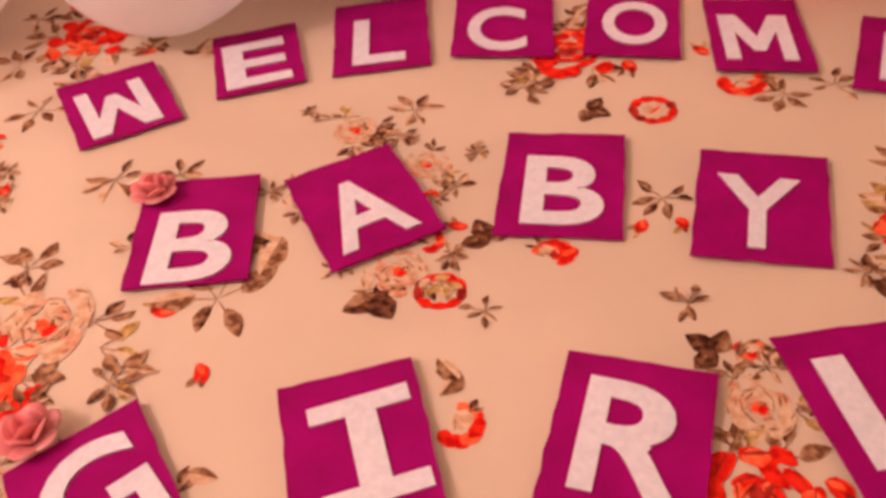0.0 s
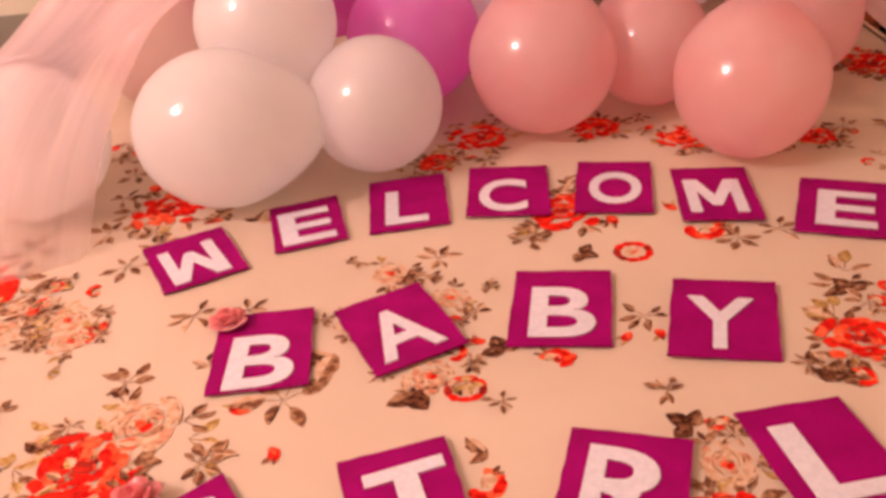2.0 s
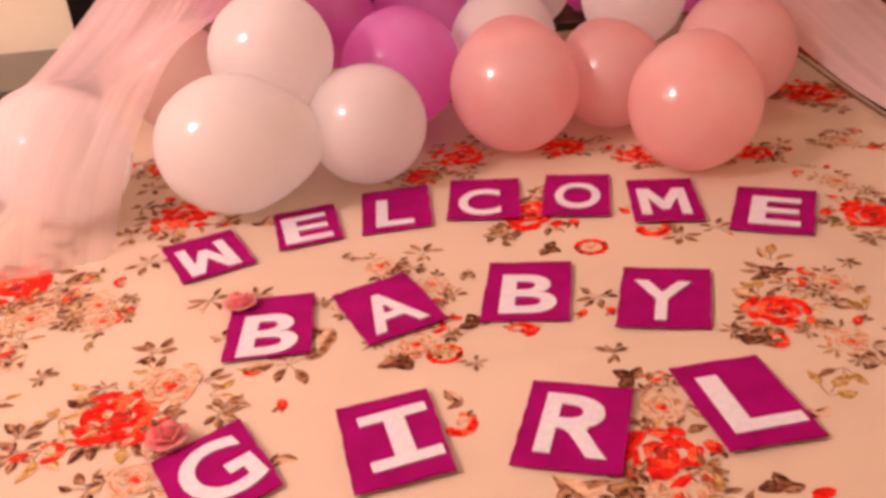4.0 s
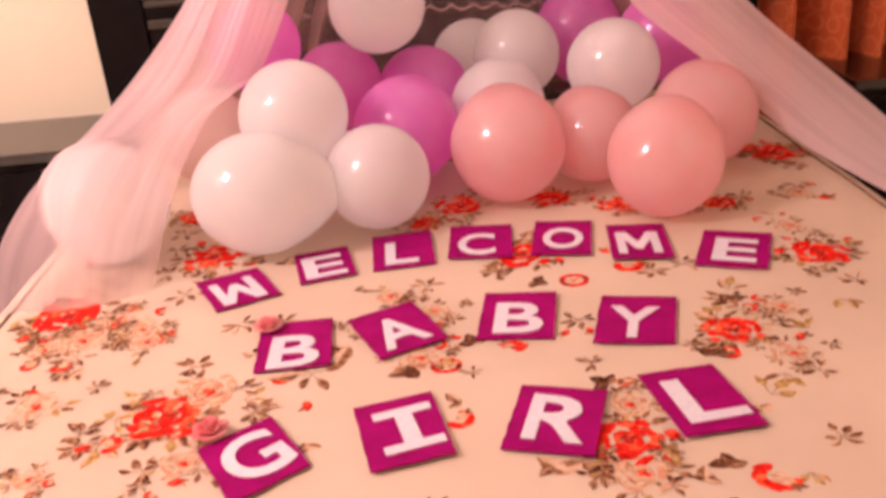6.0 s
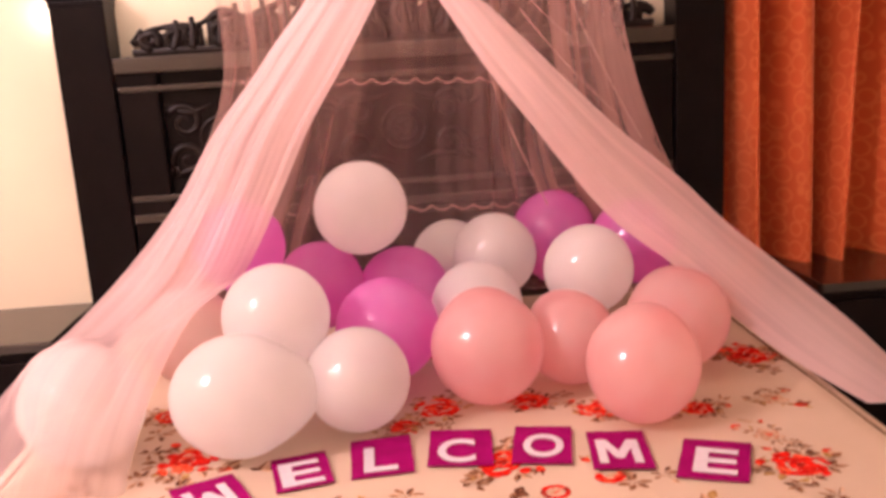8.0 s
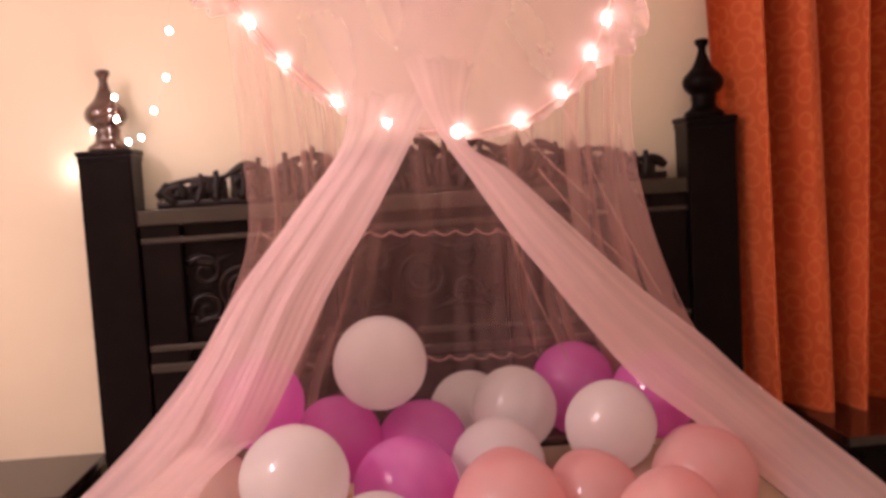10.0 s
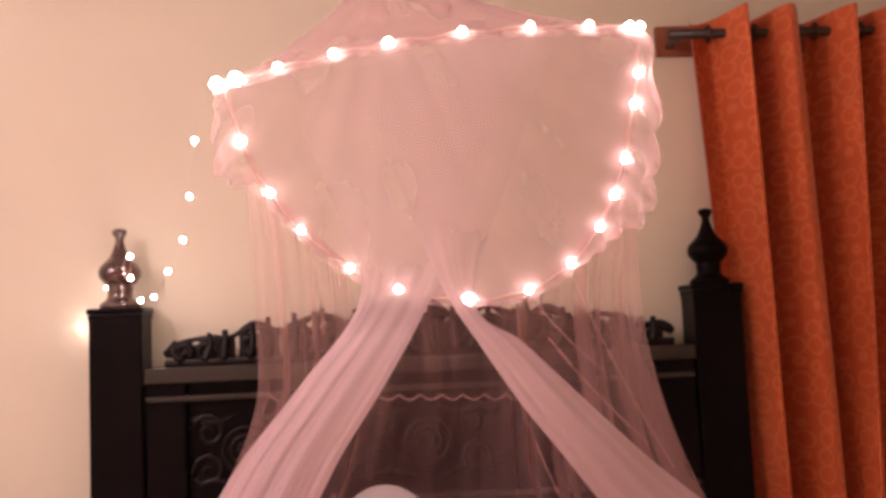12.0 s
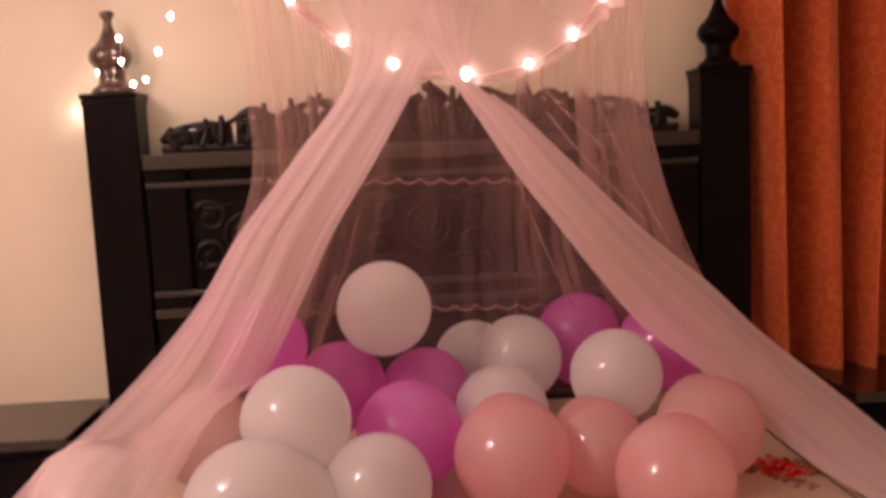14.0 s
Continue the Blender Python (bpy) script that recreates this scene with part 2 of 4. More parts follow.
def tube(bm, pts, radius, sides=6):
    """A round cord along points; radius may be a function of the share of its length."""
    pts = [Vector(p) for p in pts]
    rings, n = [], len(pts)
    for i, p in enumerate(pts):
        d = (pts[min(i + 1, n - 1)] - pts[max(i - 1, 0)]).normalized()
        u = d.cross(Vector((0.31, 0.17, 0.94)))
        u = u.normalized() if u.length > 1e-4 else Vector((1, 0, 0))
        w = d.cross(u)
        r = radius(i / (n - 1)) if callable(radius) else radius
        rings.append([bm.verts.new(p + r * (math.cos(2 * math.pi * k / sides) * u + math.sin(2 * math.pi * k / sides) * w)) for k in range(sides)])
    for a, b in zip(rings, rings[1:]):
        for k in range(sides):
            bm.faces.new((a[k], a[(k + 1) % sides], b[(k + 1) % sides], b[k]))
    bm.faces.new(rings[0][::-1])
    bm.faces.new(rings[-1])
    return bm


def glide(pts, s):
    """A smooth curve through the points, s from 0 to 1."""
    n = len(pts) - 1
    i = min(int(s * n), n - 1)
    t = s * n - i
    p = [Vector(pts[max(0, min(n, k))]) for k in (i - 1, i, i + 1, i + 2)]
    return 0.5 * ((2 * p[1]) + (p[2] - p[0]) * t + (2 * p[0] - 5 * p[1] + 4 * p[2] - p[3]) * t * t + (3 * p[1] - p[0] - 3 * p[2] + p[3]) * t ** 3)


def cloth(name, rows, cols, place, mat, parent, label=""):
    """A sheet from place(u, v), with UV across and along."""
    bm = bmesh.new()
    uv = bm.loops.layers.uv.new("UVMap")
    grid = [[bm.verts.new(place(c / cols, r / rows)) for c in range(cols + 1)] for r in range(rows + 1)]
    for r in range(rows):
        for c in range(cols):
            f = bm.faces.new((grid[r][c], grid[r][c + 1], grid[r + 1][c + 1], grid[r + 1][c]))
            for loop, (a, b) in zip(f.loops, ((c, r), (c + 1, r), (c + 1, r + 1), (c, r + 1))):
                loop[uv].uv = (a / cols, b / rows)
    return part(name, bm, mat, parent, label, True)


# ---- the room ----
# south and east walls are unseen, set close for more bounced light
X0, X1, Y0, Y1, TOP = -2.85, 2.25, -1.5, 2.86, 2.9
tagged(finish("floor", boxed((X0, Y0, -0.1), (X1, Y1, 0)), M_FLOOR), "unseen bedroom floor, pale to bounce light", "floor", kind="structure")
tagged(finish("ceiling", boxed((X0 - 0.2, Y0 - 0.2, TOP), (X1 + 0.2, Y1 + 0.2, TOP + 0.15)), M_CEIL), "plain unseen ceiling, white to bounce light", "ceiling", kind="structure")
for name, lo, hi in (
    ("wall_north", (X0 - 0.2, Y1, -0.1), (X1 + 0.2, Y1 + 0.2, TOP)),
    ("wall_south", (X0 - 0.2, Y0 - 0.2, -0.1), (X1 + 0.2, Y0, TOP)),
    ("wall_west", (X0 - 0.2, Y0, -0.1), (X0, Y1, TOP)),
    ("wall_east", (X1, Y0, -0.1), (X1 + 0.2, Y1, TOP)),
):
    tagged(finish(name, boxed(lo, hi), M_WALL), "cream painted bedroom wall", "wall", kind="structure")

# ---- the bed ----
BED = 0.55
bed = thing("bed", "black lacquered wooden bed with carved headboard", "bed", (0, 1.7, 0))
bed.location = (0, 0, 0)
HY = 2.73  # front of the headboard
headboard = part("headboard", boxed((-0.90, HY + 0.035, 0.25), (0.90, HY + 0.075, 1.36), 0.006), M_WOOD, bed, "black carved headboard")


def post(x, finial_wood):
    bm = boxed((x - 0.078, HY - 0.01, 0.0), (x + 0.078, HY + 0.11, 1.525), 0.006)
    box(bm, (x - 0.080, HY - 0.012, 1.519), (x + 0.080, HY + 0.112, 1.537), 0.004)
    box(bm, (x - 0.084, HY - 0.016, 1.537), (x + 0.084, HY + 0.116, 1.555), 0.006)
    part("post", bm, M_WOOD, headboard)
    profile = [(0.060, 0), (0.063, 0.010), (0.058, 0.018), (0.046, 0.026), (0.038, 0.036), (0.037, 0.052), (0.041, 0.062), (0.036, 0.068), (0.050, 0.080), (0.062, 0.097), (0.064, 0.113),
               (0.058, 0.130), (0.042, 0.146), (0.030, 0.160), (0.020, 0.182), (0.013, 0.202), (0.012, 0.216), (0.017, 0.224), (0.022, 0.232), (0.021, 0.242), (0.012, 0.246)]
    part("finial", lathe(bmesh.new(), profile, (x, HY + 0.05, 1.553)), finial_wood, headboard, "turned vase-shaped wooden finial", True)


# only the left finial takes the copy brightened for the bulbs beside it
post(-0.925, M_LIT_FINIAL)
post(0.925, M_WOOD)
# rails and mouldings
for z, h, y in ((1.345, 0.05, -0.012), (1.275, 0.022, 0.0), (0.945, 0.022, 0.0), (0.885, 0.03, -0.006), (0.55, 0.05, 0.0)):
    part("rail", boxed((-0.845, HY + y, z - h / 2), (0.845, HY + 0.085, z + h / 2), 0.008, 3), M_LIT_MOULDING, headboard)
for x, half in ((-0.785, 0.062), (-0.31, 0.045), (0.31, 0.045), (0.785, 0.062)):
    part("stile", boxed((x - half, HY + 0.005, 0.57), (x + half, HY + 0.06, 1.33), 0.008, 3), M_WOOD, headboard)


def spiral(cx, cz, r, turns, start, hand, y):
    return [(cx + hand * r * (1 - s * 0.82) * math.cos(start + s * turns * 2 * math.pi), y, cz + r * (1 - s * 0.82) * math.sin(start + s * turns * 2 * math.pi)) for s in [k / 34 for k in range(35)]]


def carving(cx, cz, w, h):
    """A rosette between facing scrolls and leaves, in low relief in one panel."""
    bm = bmesh.new()
    y = HY + 0.040
    r = random.Random(int(100 * cx) + 200)
    ring = [2 * math.pi * k / 40 for k in range(41)]
    for wide in (0.24, 0.15):
        tube(bm, [(cx + wide * h * math.cos(a), y, cz + wide * h * math.sin(a)) for a in ring], 0.009, 6)
    for k in range(8):
        a = 2 * math.pi * k / 8
        tube(bm, [(cx + s * 0.13 * h * math.cos(a), y + 0.004, cz + s * 0.13 * h * math.sin(a)) for s in [j / 5 for j in range(6)]], lambda s: 0.004 + 0.009 * math.sin(3.1 * s), 6)
    for hand in (-1, 1):
        for up in (-1, 1):
            px, pz = cx + hand * w * 0.27, cz + up * h * 0.21
            tube(bm, spiral(px, pz, h * 0.19, 1.35, 0.4 * up + r.uniform(-0.2, 0.2), hand, y), lambda s: 0.015 - 0.008 * s, 7)
            tube(bm, [(cx + hand * (0.05 + 0.36 * s) * w, y, cz + up * h * (0.40 - 0.09 * math.sin(3.1 * s))) for s in [j / 12 for j in range(13)]], lambda s: 0.005 + 0.009 * math.sin(3.1 * s), 6)
            for k in range(3):
                a = math.atan2(up, hand) + (k - 1) * 0.7
                d = h * 0.17
                tube(bm, [(px + hand * 0.10 * w + (0.01 + d * s) * math.cos(a + 0.5 * s), y, pz + (0.01 + d * s) * math.sin(a + 0.5 * s)) for s in [j / 6 for j in range(7)]], lambda s: 0.004 + 0.008 * math.sin(3.1 * s), 6)
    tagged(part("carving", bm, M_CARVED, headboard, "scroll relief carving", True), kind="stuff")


for x, w in ((-0.555, 0.40), (0.0, 0.52), (0.555, 0.40)):
    carving(x, 1.11, w, 0.28)
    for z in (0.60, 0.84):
        part("panel_moulding", boxed((x - w / 2, HY + 0.012, z), (x + w / 2, HY + 0.04, z + 0.02), 0.006), M_LIT_MOULDING, headboard)

# pierced crest on the top rail
crest = boxed((-0.79, HY + 0.02, 1.37), (0.79, HY + 0.06, 1.392), 0.006)


def crest_top(x):
    return 1.385 + 0.15 * max(0.0, 1 - abs(x) / 0.80) ** 0.40


carver = random.Random(5)
for hand in (-1, 1):
    tube(crest, [(hand * (0.79 - 0.79 * s), HY + 0.04, 1.385 + (crest_top(0.79 - 0.79 * s) - 1.385) * (0.86 + 0.14 * math.sin(26 * s + hand))) for s in [k / 60 for k in range(61)]], lambda s: 0.013 + 0.005 * math.sin(41 * s), 8)
    for k in range(12):
        x = 0.73 - 0.064 * k + carver.uniform(-0.012, 0.012)
        top = crest_top(x)
        tall = top - 1.385
        box(crest, (hand * x - 0.034, HY + 0.034, 1.384), (hand * x + 0.034, HY + 0.05, 1.384 + tall * carver.uniform(0.6, 0.86)), 0.004)
        tube(crest, spiral(hand * x, 1.385 + tall * carver.uniform(0.4, 0.6), max(0.014, tall * carver.uniform(0.26, 0.44)), carver.uniform(0.9, 1.5), carver.uniform(0, 6), hand * carver.choice((-1, 1)), HY + 0.036), lambda s: 0.015 - 0.007 * s, 6)
        lean = carver.uniform(-0.03, 0.05)
        tube(crest, [(hand * (x + lean * math.sin(2.5 * s)), HY + 0.03, 1.385 + (tall + carver.uniform(0.0, 0.02)) * s) for s in [j / 8 for j in range(9)]], lambda s: 0.016 - 0.008 * s, 6)
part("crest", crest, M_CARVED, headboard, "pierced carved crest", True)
for x in (-0.93, 0.93):
    part("side_rail", boxed((x - 0.03, 0.62, 0.14), (x + 0.03, HY, 0.36), 0.008), M_WOOD, bed)
part("footboard", boxed((-0.98, 0.56, 0.10), (0.98, 0.61, 0.40), 0.01), M_WOOD, bed)
for x in (-0.93, 0.93):
    part("leg", boxed((x - 0.045, 0.54, 0.0), (x + 0.045, 0.63, 0.42), 0.008), M_WOOD, bed)

tagged(finish("mattress", boxed((-0.885, 0.64, 0.30), (0.885, 2.72, 0.535), 0.04, 4), M_SHEET), "thick mattress covered by the floral sheet", "mattress")


def sheet_z(x, y):
    """The height of the sheet: soft ripples and one crease between the rows of cards."""
    z = BED - 0.003 + 0.0016 * math.sin(7 * x + 3 * y) + 0.0012 * math.sin(13 * y - 4 * x)
    z += 0.006 * math.exp(-((y - 1.135 - 0.03 * math.sin(3 * x)) / 0.02) ** 2) * math.exp(-((x - 0.1) / 0.35) ** 2)
    z -= 0.012 * max(0.0, (abs(x) - 0.865) / 0.02) if abs(x) > 0.865 else 0.0
    return z


def sheet_place(u, v):
    y = 0.62 + 2.11 * v
    s = (u - 0.5) * 2.7
    x = s
    edge = 0.885
    if abs(s) <= edge:
        return (x, y, sheet_z(x, y))
    over = abs(s) - edge
    hand = 1 if s > 0 else -1
    a = min(over / 0.06, math.pi / 2)
    wave = 0.014 * math.sin(9 * y + hand) * min(1.0, max(0.0, over - 0.09) * 5)
    return (hand * (edge + 0.06 * math.sin(a) + wave), y, sheet_z(hand * edge, y) - 0.06 * (1 - math.cos(a)) - max(0.0, over - 0.094))


sheet = thing("bedsheet", "cream cotton bedsheet with a printed red rose pattern", "bedsheet")
cloth("sheet_cloth", 90, 110, sheet_place, M_SHEET, sheet)
for hand in (-1, 1):
    part("seam", tube(bmesh.new(), [(hand * 0.881, 0.64 + 2.05 * k / 60, sheet_z(0.878, 0.64 + 2.05 * k / 60) + 0.001) for k in range(61)], 0.0028, 5), M_SEAM, sheet, "dark stitched edge seam", True)

# ---- the printed roses ----
rng = random.Random(7)
print_mesh = bmesh.new()
layer = [0]


def blot(cx, cy, length, width, turn, colour, notch=0.0):
    """One printed petal or leaf: a rounded blade lying on the sheet."""
    layer[0] = (layer[0] + 1) % 160
    lift = 0.0007 + 0.00001 * layer[0]
    ca, sa = math.cos(turn), math.sin(turn)
    verts = []
    for k in range(10):
        a = 2 * math.pi * k / 10
        px = length / 2 * math.cos(a) * (1 + 0.14 * rng.uniform(-1, 1))
        py = width / 2 * math.sin(a) * (1 - 0.35 * notch * math.cos(a)) * (1 + 0.16 * rng.uniform(-1, 1))
        x, y = cx + ca * px - sa * py, cy + sa * px + ca * py
        verts.append(print_mesh.verts.new((x, y, sheet_z(x, y) + lift)))
    f = print_mesh.faces.new(verts)
    f.material_index = colour


def stem(x0, y0, x1, y1, colour=TAUPE):
    blot((x0 + x1) / 2, (y0 + y1) / 2, math.hypot(x1 - x0, y1 - y0), 0.0018, math.atan2(y1 - y0, x1 - x0), colour)


def leaf(cx, cy, length, width, turn, dark, light):
    """A pointed leaf in two tones, one on either side of its midrib."""
    ca, sa = math.cos(turn), math.sin(turn)
    bend = rng.uniform(-0.12, 0.12)
    for side, colour in ((1, dark), (-1, light)):
        layer[0] = (layer[0] + 1) % 160
        edge = [(t, side * 0.5 * math.sin(math.pi * t ** 0.8) ** 0.85 * (1 + 0.15 * rng.uniform(-1, 1))) for t in (0.12, 0.3, 0.5, 0.7, 0.88)]
        verts = []
        for t, w in [(0, 0)] + edge + [(1, 0)]:
            px, py = length * (t - 0.5), width * w + bend * length * math.sin(math.pi * t)
            x, y = cx + ca * px - sa * py, cy + sa * px + ca * py
            verts.append(print_mesh.verts.new((x, y, sheet_z(x, y) + 0.0007 + 0.00001 * layer[0])))
        print_mesh.faces.new(verts if side < 0 else verts[::-1]).material_index = colour


def leafy(x, y, s, turn, colours, count):
    """A spray: leaves on short stalks along a fan."""
    for k in range(count):
        a = turn + (k - (count - 1) / 2) * 0.8 + rng.uniform(-0.2, 0.2)
        d = s * rng.uniform(0.36, 0.6)
        stem(x, y, x + d * math.cos(a), y + d * math.sin(a))
        dark = rng.choice(colours)
        leaf(x + d * math.cos(a), y + d * math.sin(a), s * rng.uniform(0.42, 0.58), s * rng.uniform(0.20, 0.30), a + rng.uniform(-0.3, 0.3), dark, TAUPE if dark == BROWN else PALE if rng.random() < 0.4 else dark)


def rose(x, y, s, petals, heart, shade, folds):
    """Rings of broad overlapping petals, thin darker folds between them, closing on the heart."""
    for ring, count, broad in ((0.98, 11, 0.30), (0.68, 9, 0.28), (0.40, 6, 0.24), (0.16, 3, 0.18)):
        turn = rng.uniform(0, 6)
        for k in range(count):
            a = turn + 2 * math.pi * k / count + rng.uniform(-0.2, 0.2)
            d = 0.40 * s * ring * rng.uniform(0.75, 1.25)
            blot(x + d * math.cos(a), y + d * math.sin(a), s * broad * rng.uniform(0.6, 1.2), s * broad * 0.55 * rng.uniform(0.6, 1.2), a + 1.57 + rng.uniform(-0.4, 0.4), rng.choice(petals))
            if rng.random() < folds:
                blot(x + d * 1.12 * math.cos(a), y + d * 1.12 * math.sin(a), s * rng.uniform(0.12, 0.24), s * rng.uniform(0.014, 0.035), a + 1.57 + rng.uniform(-0.4, 0.4), shade)
    blot(x, y, s * 0.22, s * 0.13, rng.uniform(0, 3), heart)
    blot(x + 0.07 * s, y + 0.04 * s, s * 0.14, s * 0.05, rng.uniform(0, 3), shade)


def motif(kind, x, y, s):
    turn = rng.uniform(0, 2 * math.pi)
    if kind == "R":
        for k in range(5):
            a = turn + k * 1.26 + rng.uniform(-0.3, 0.3)
            leafy(x + 0.40 * s * math.cos(a), y + 0.40 * s * math.sin(a), s * 0.52, a, [BROWN, TAUPE, OLIVE], 3)
        rose(x, y, s * 1.08, [RED, RED, RED, ORANGE], DRED, DRED, 0.5)
    elif kind == "W":
        for k in range(3):
            a = turn + k * 2.1 + rng.uniform(-0.4, 0.4)
            leafy(x + 0.42 * s * math.cos(a), y + 0.42 * s * math.sin(a), s * 0.48, a, [TAUPE, OLIVE, BROWN], 3)
        rose(x, y, s * 0.9, [PALE, PALE, PALE, BLUSH], ORANGE, TAUPE, 0.75)
        blot(x + 0.06 * s, y - 0.05 * s, s * 0.16, s * 0.10, turn, RED)
    elif kind == "P":
        for k in range(9):
            a = turn + k * 2 * math.pi / 9
            blot(x + 0.38 * s * math.cos(a), y + 0.36 * s * math.sin(a), s * 0.34, s * 0.2, a + 1.57, DRED if k % 4 == 0 else RED)
        blot(x, y, s * 0.5, s * 0.42, turn, PALE)
        blot(x + 0.05 * s, y, s * 0.3, s * 0.06, turn, RED)
    elif kind == "H":
        for k in range(6):
            a = turn + k * 0.66
            blot(x + 0.32 * s * math.cos(a), y + 0.32 * s * math.sin(a), s * 0.42, s * 0.26, a + 1.2, (RED, RED, ORANGE)[k % 3])
        blot(x - 0.12 * s * math.cos(turn), y - 0.12 * s * math.sin(turn), s * 0.45, s * 0.34, turn, PALE)
        blot(x - 0.05 * s, y, s * 0.26, s * 0.04, turn + 0.6, TAUPE)
        leafy(x - 0.3 * s * math.cos(turn), y - 0.3 * s * math.sin(turn), s * 0.45, turn + 3.1, [TAUPE, BROWN], 2)
    elif kind == "S":
        leafy(x, y, s * 0.95, turn, [BROWN, TAUPE, TAUPE], 4)
        leafy(x, y, s * 0.75, turn + 3.0, [TAUPE, BROWN], 2)
    elif kind == "O":
        leafy(x, y, s * 1.1, turn, [OLIVE, OLIVE, TAUPE], 3)
    elif kind == "D":
        for k in range(3):
            a = turn + 1.5 * k
            leaf(x + 0.26 * s * math.cos(a), y + 0.26 * s * math.sin(a), s * 0.62, s * 0.44, a, BROWN, BROWN if k else TAUPE)
            blot(x + 0.30 * s * math.cos(a), y + 0.28 * s * math.sin(a), s * 0.22, s * 0.10, a, TAUPE)
    elif kind == "L":
        for a in (turn, turn + 1.9):
            leaf(x + 0.22 * s * math.cos(a), y + 0.22 * s * math.sin(a), s * 0.75, s * 0.42, a, TAUPE, PALE)
        leaf(x - 0.2 * s, y, s * 0.5, s * 0.24, turn + 3.4, BROWN, TAUPE)
    elif kind == "B":
        leafy(x, y, s * 0.7, turn + 2.6, [TAUPE, OLIVE, BROWN], 2)
        blot(x, y, s * 0.62, s * 0.40, turn, RED)
        blot(x + 0.12 * s * math.cos(turn), y + 0.12 * s * math.sin(turn), s * 0.36, s * 0.16, turn + 0.4, ORANGE)
        blot(x - 0.2 * s * math.cos(turn), y - 0.2 * s * math.sin(turn), s * 0.2, s * 0.2, turn, DRED)


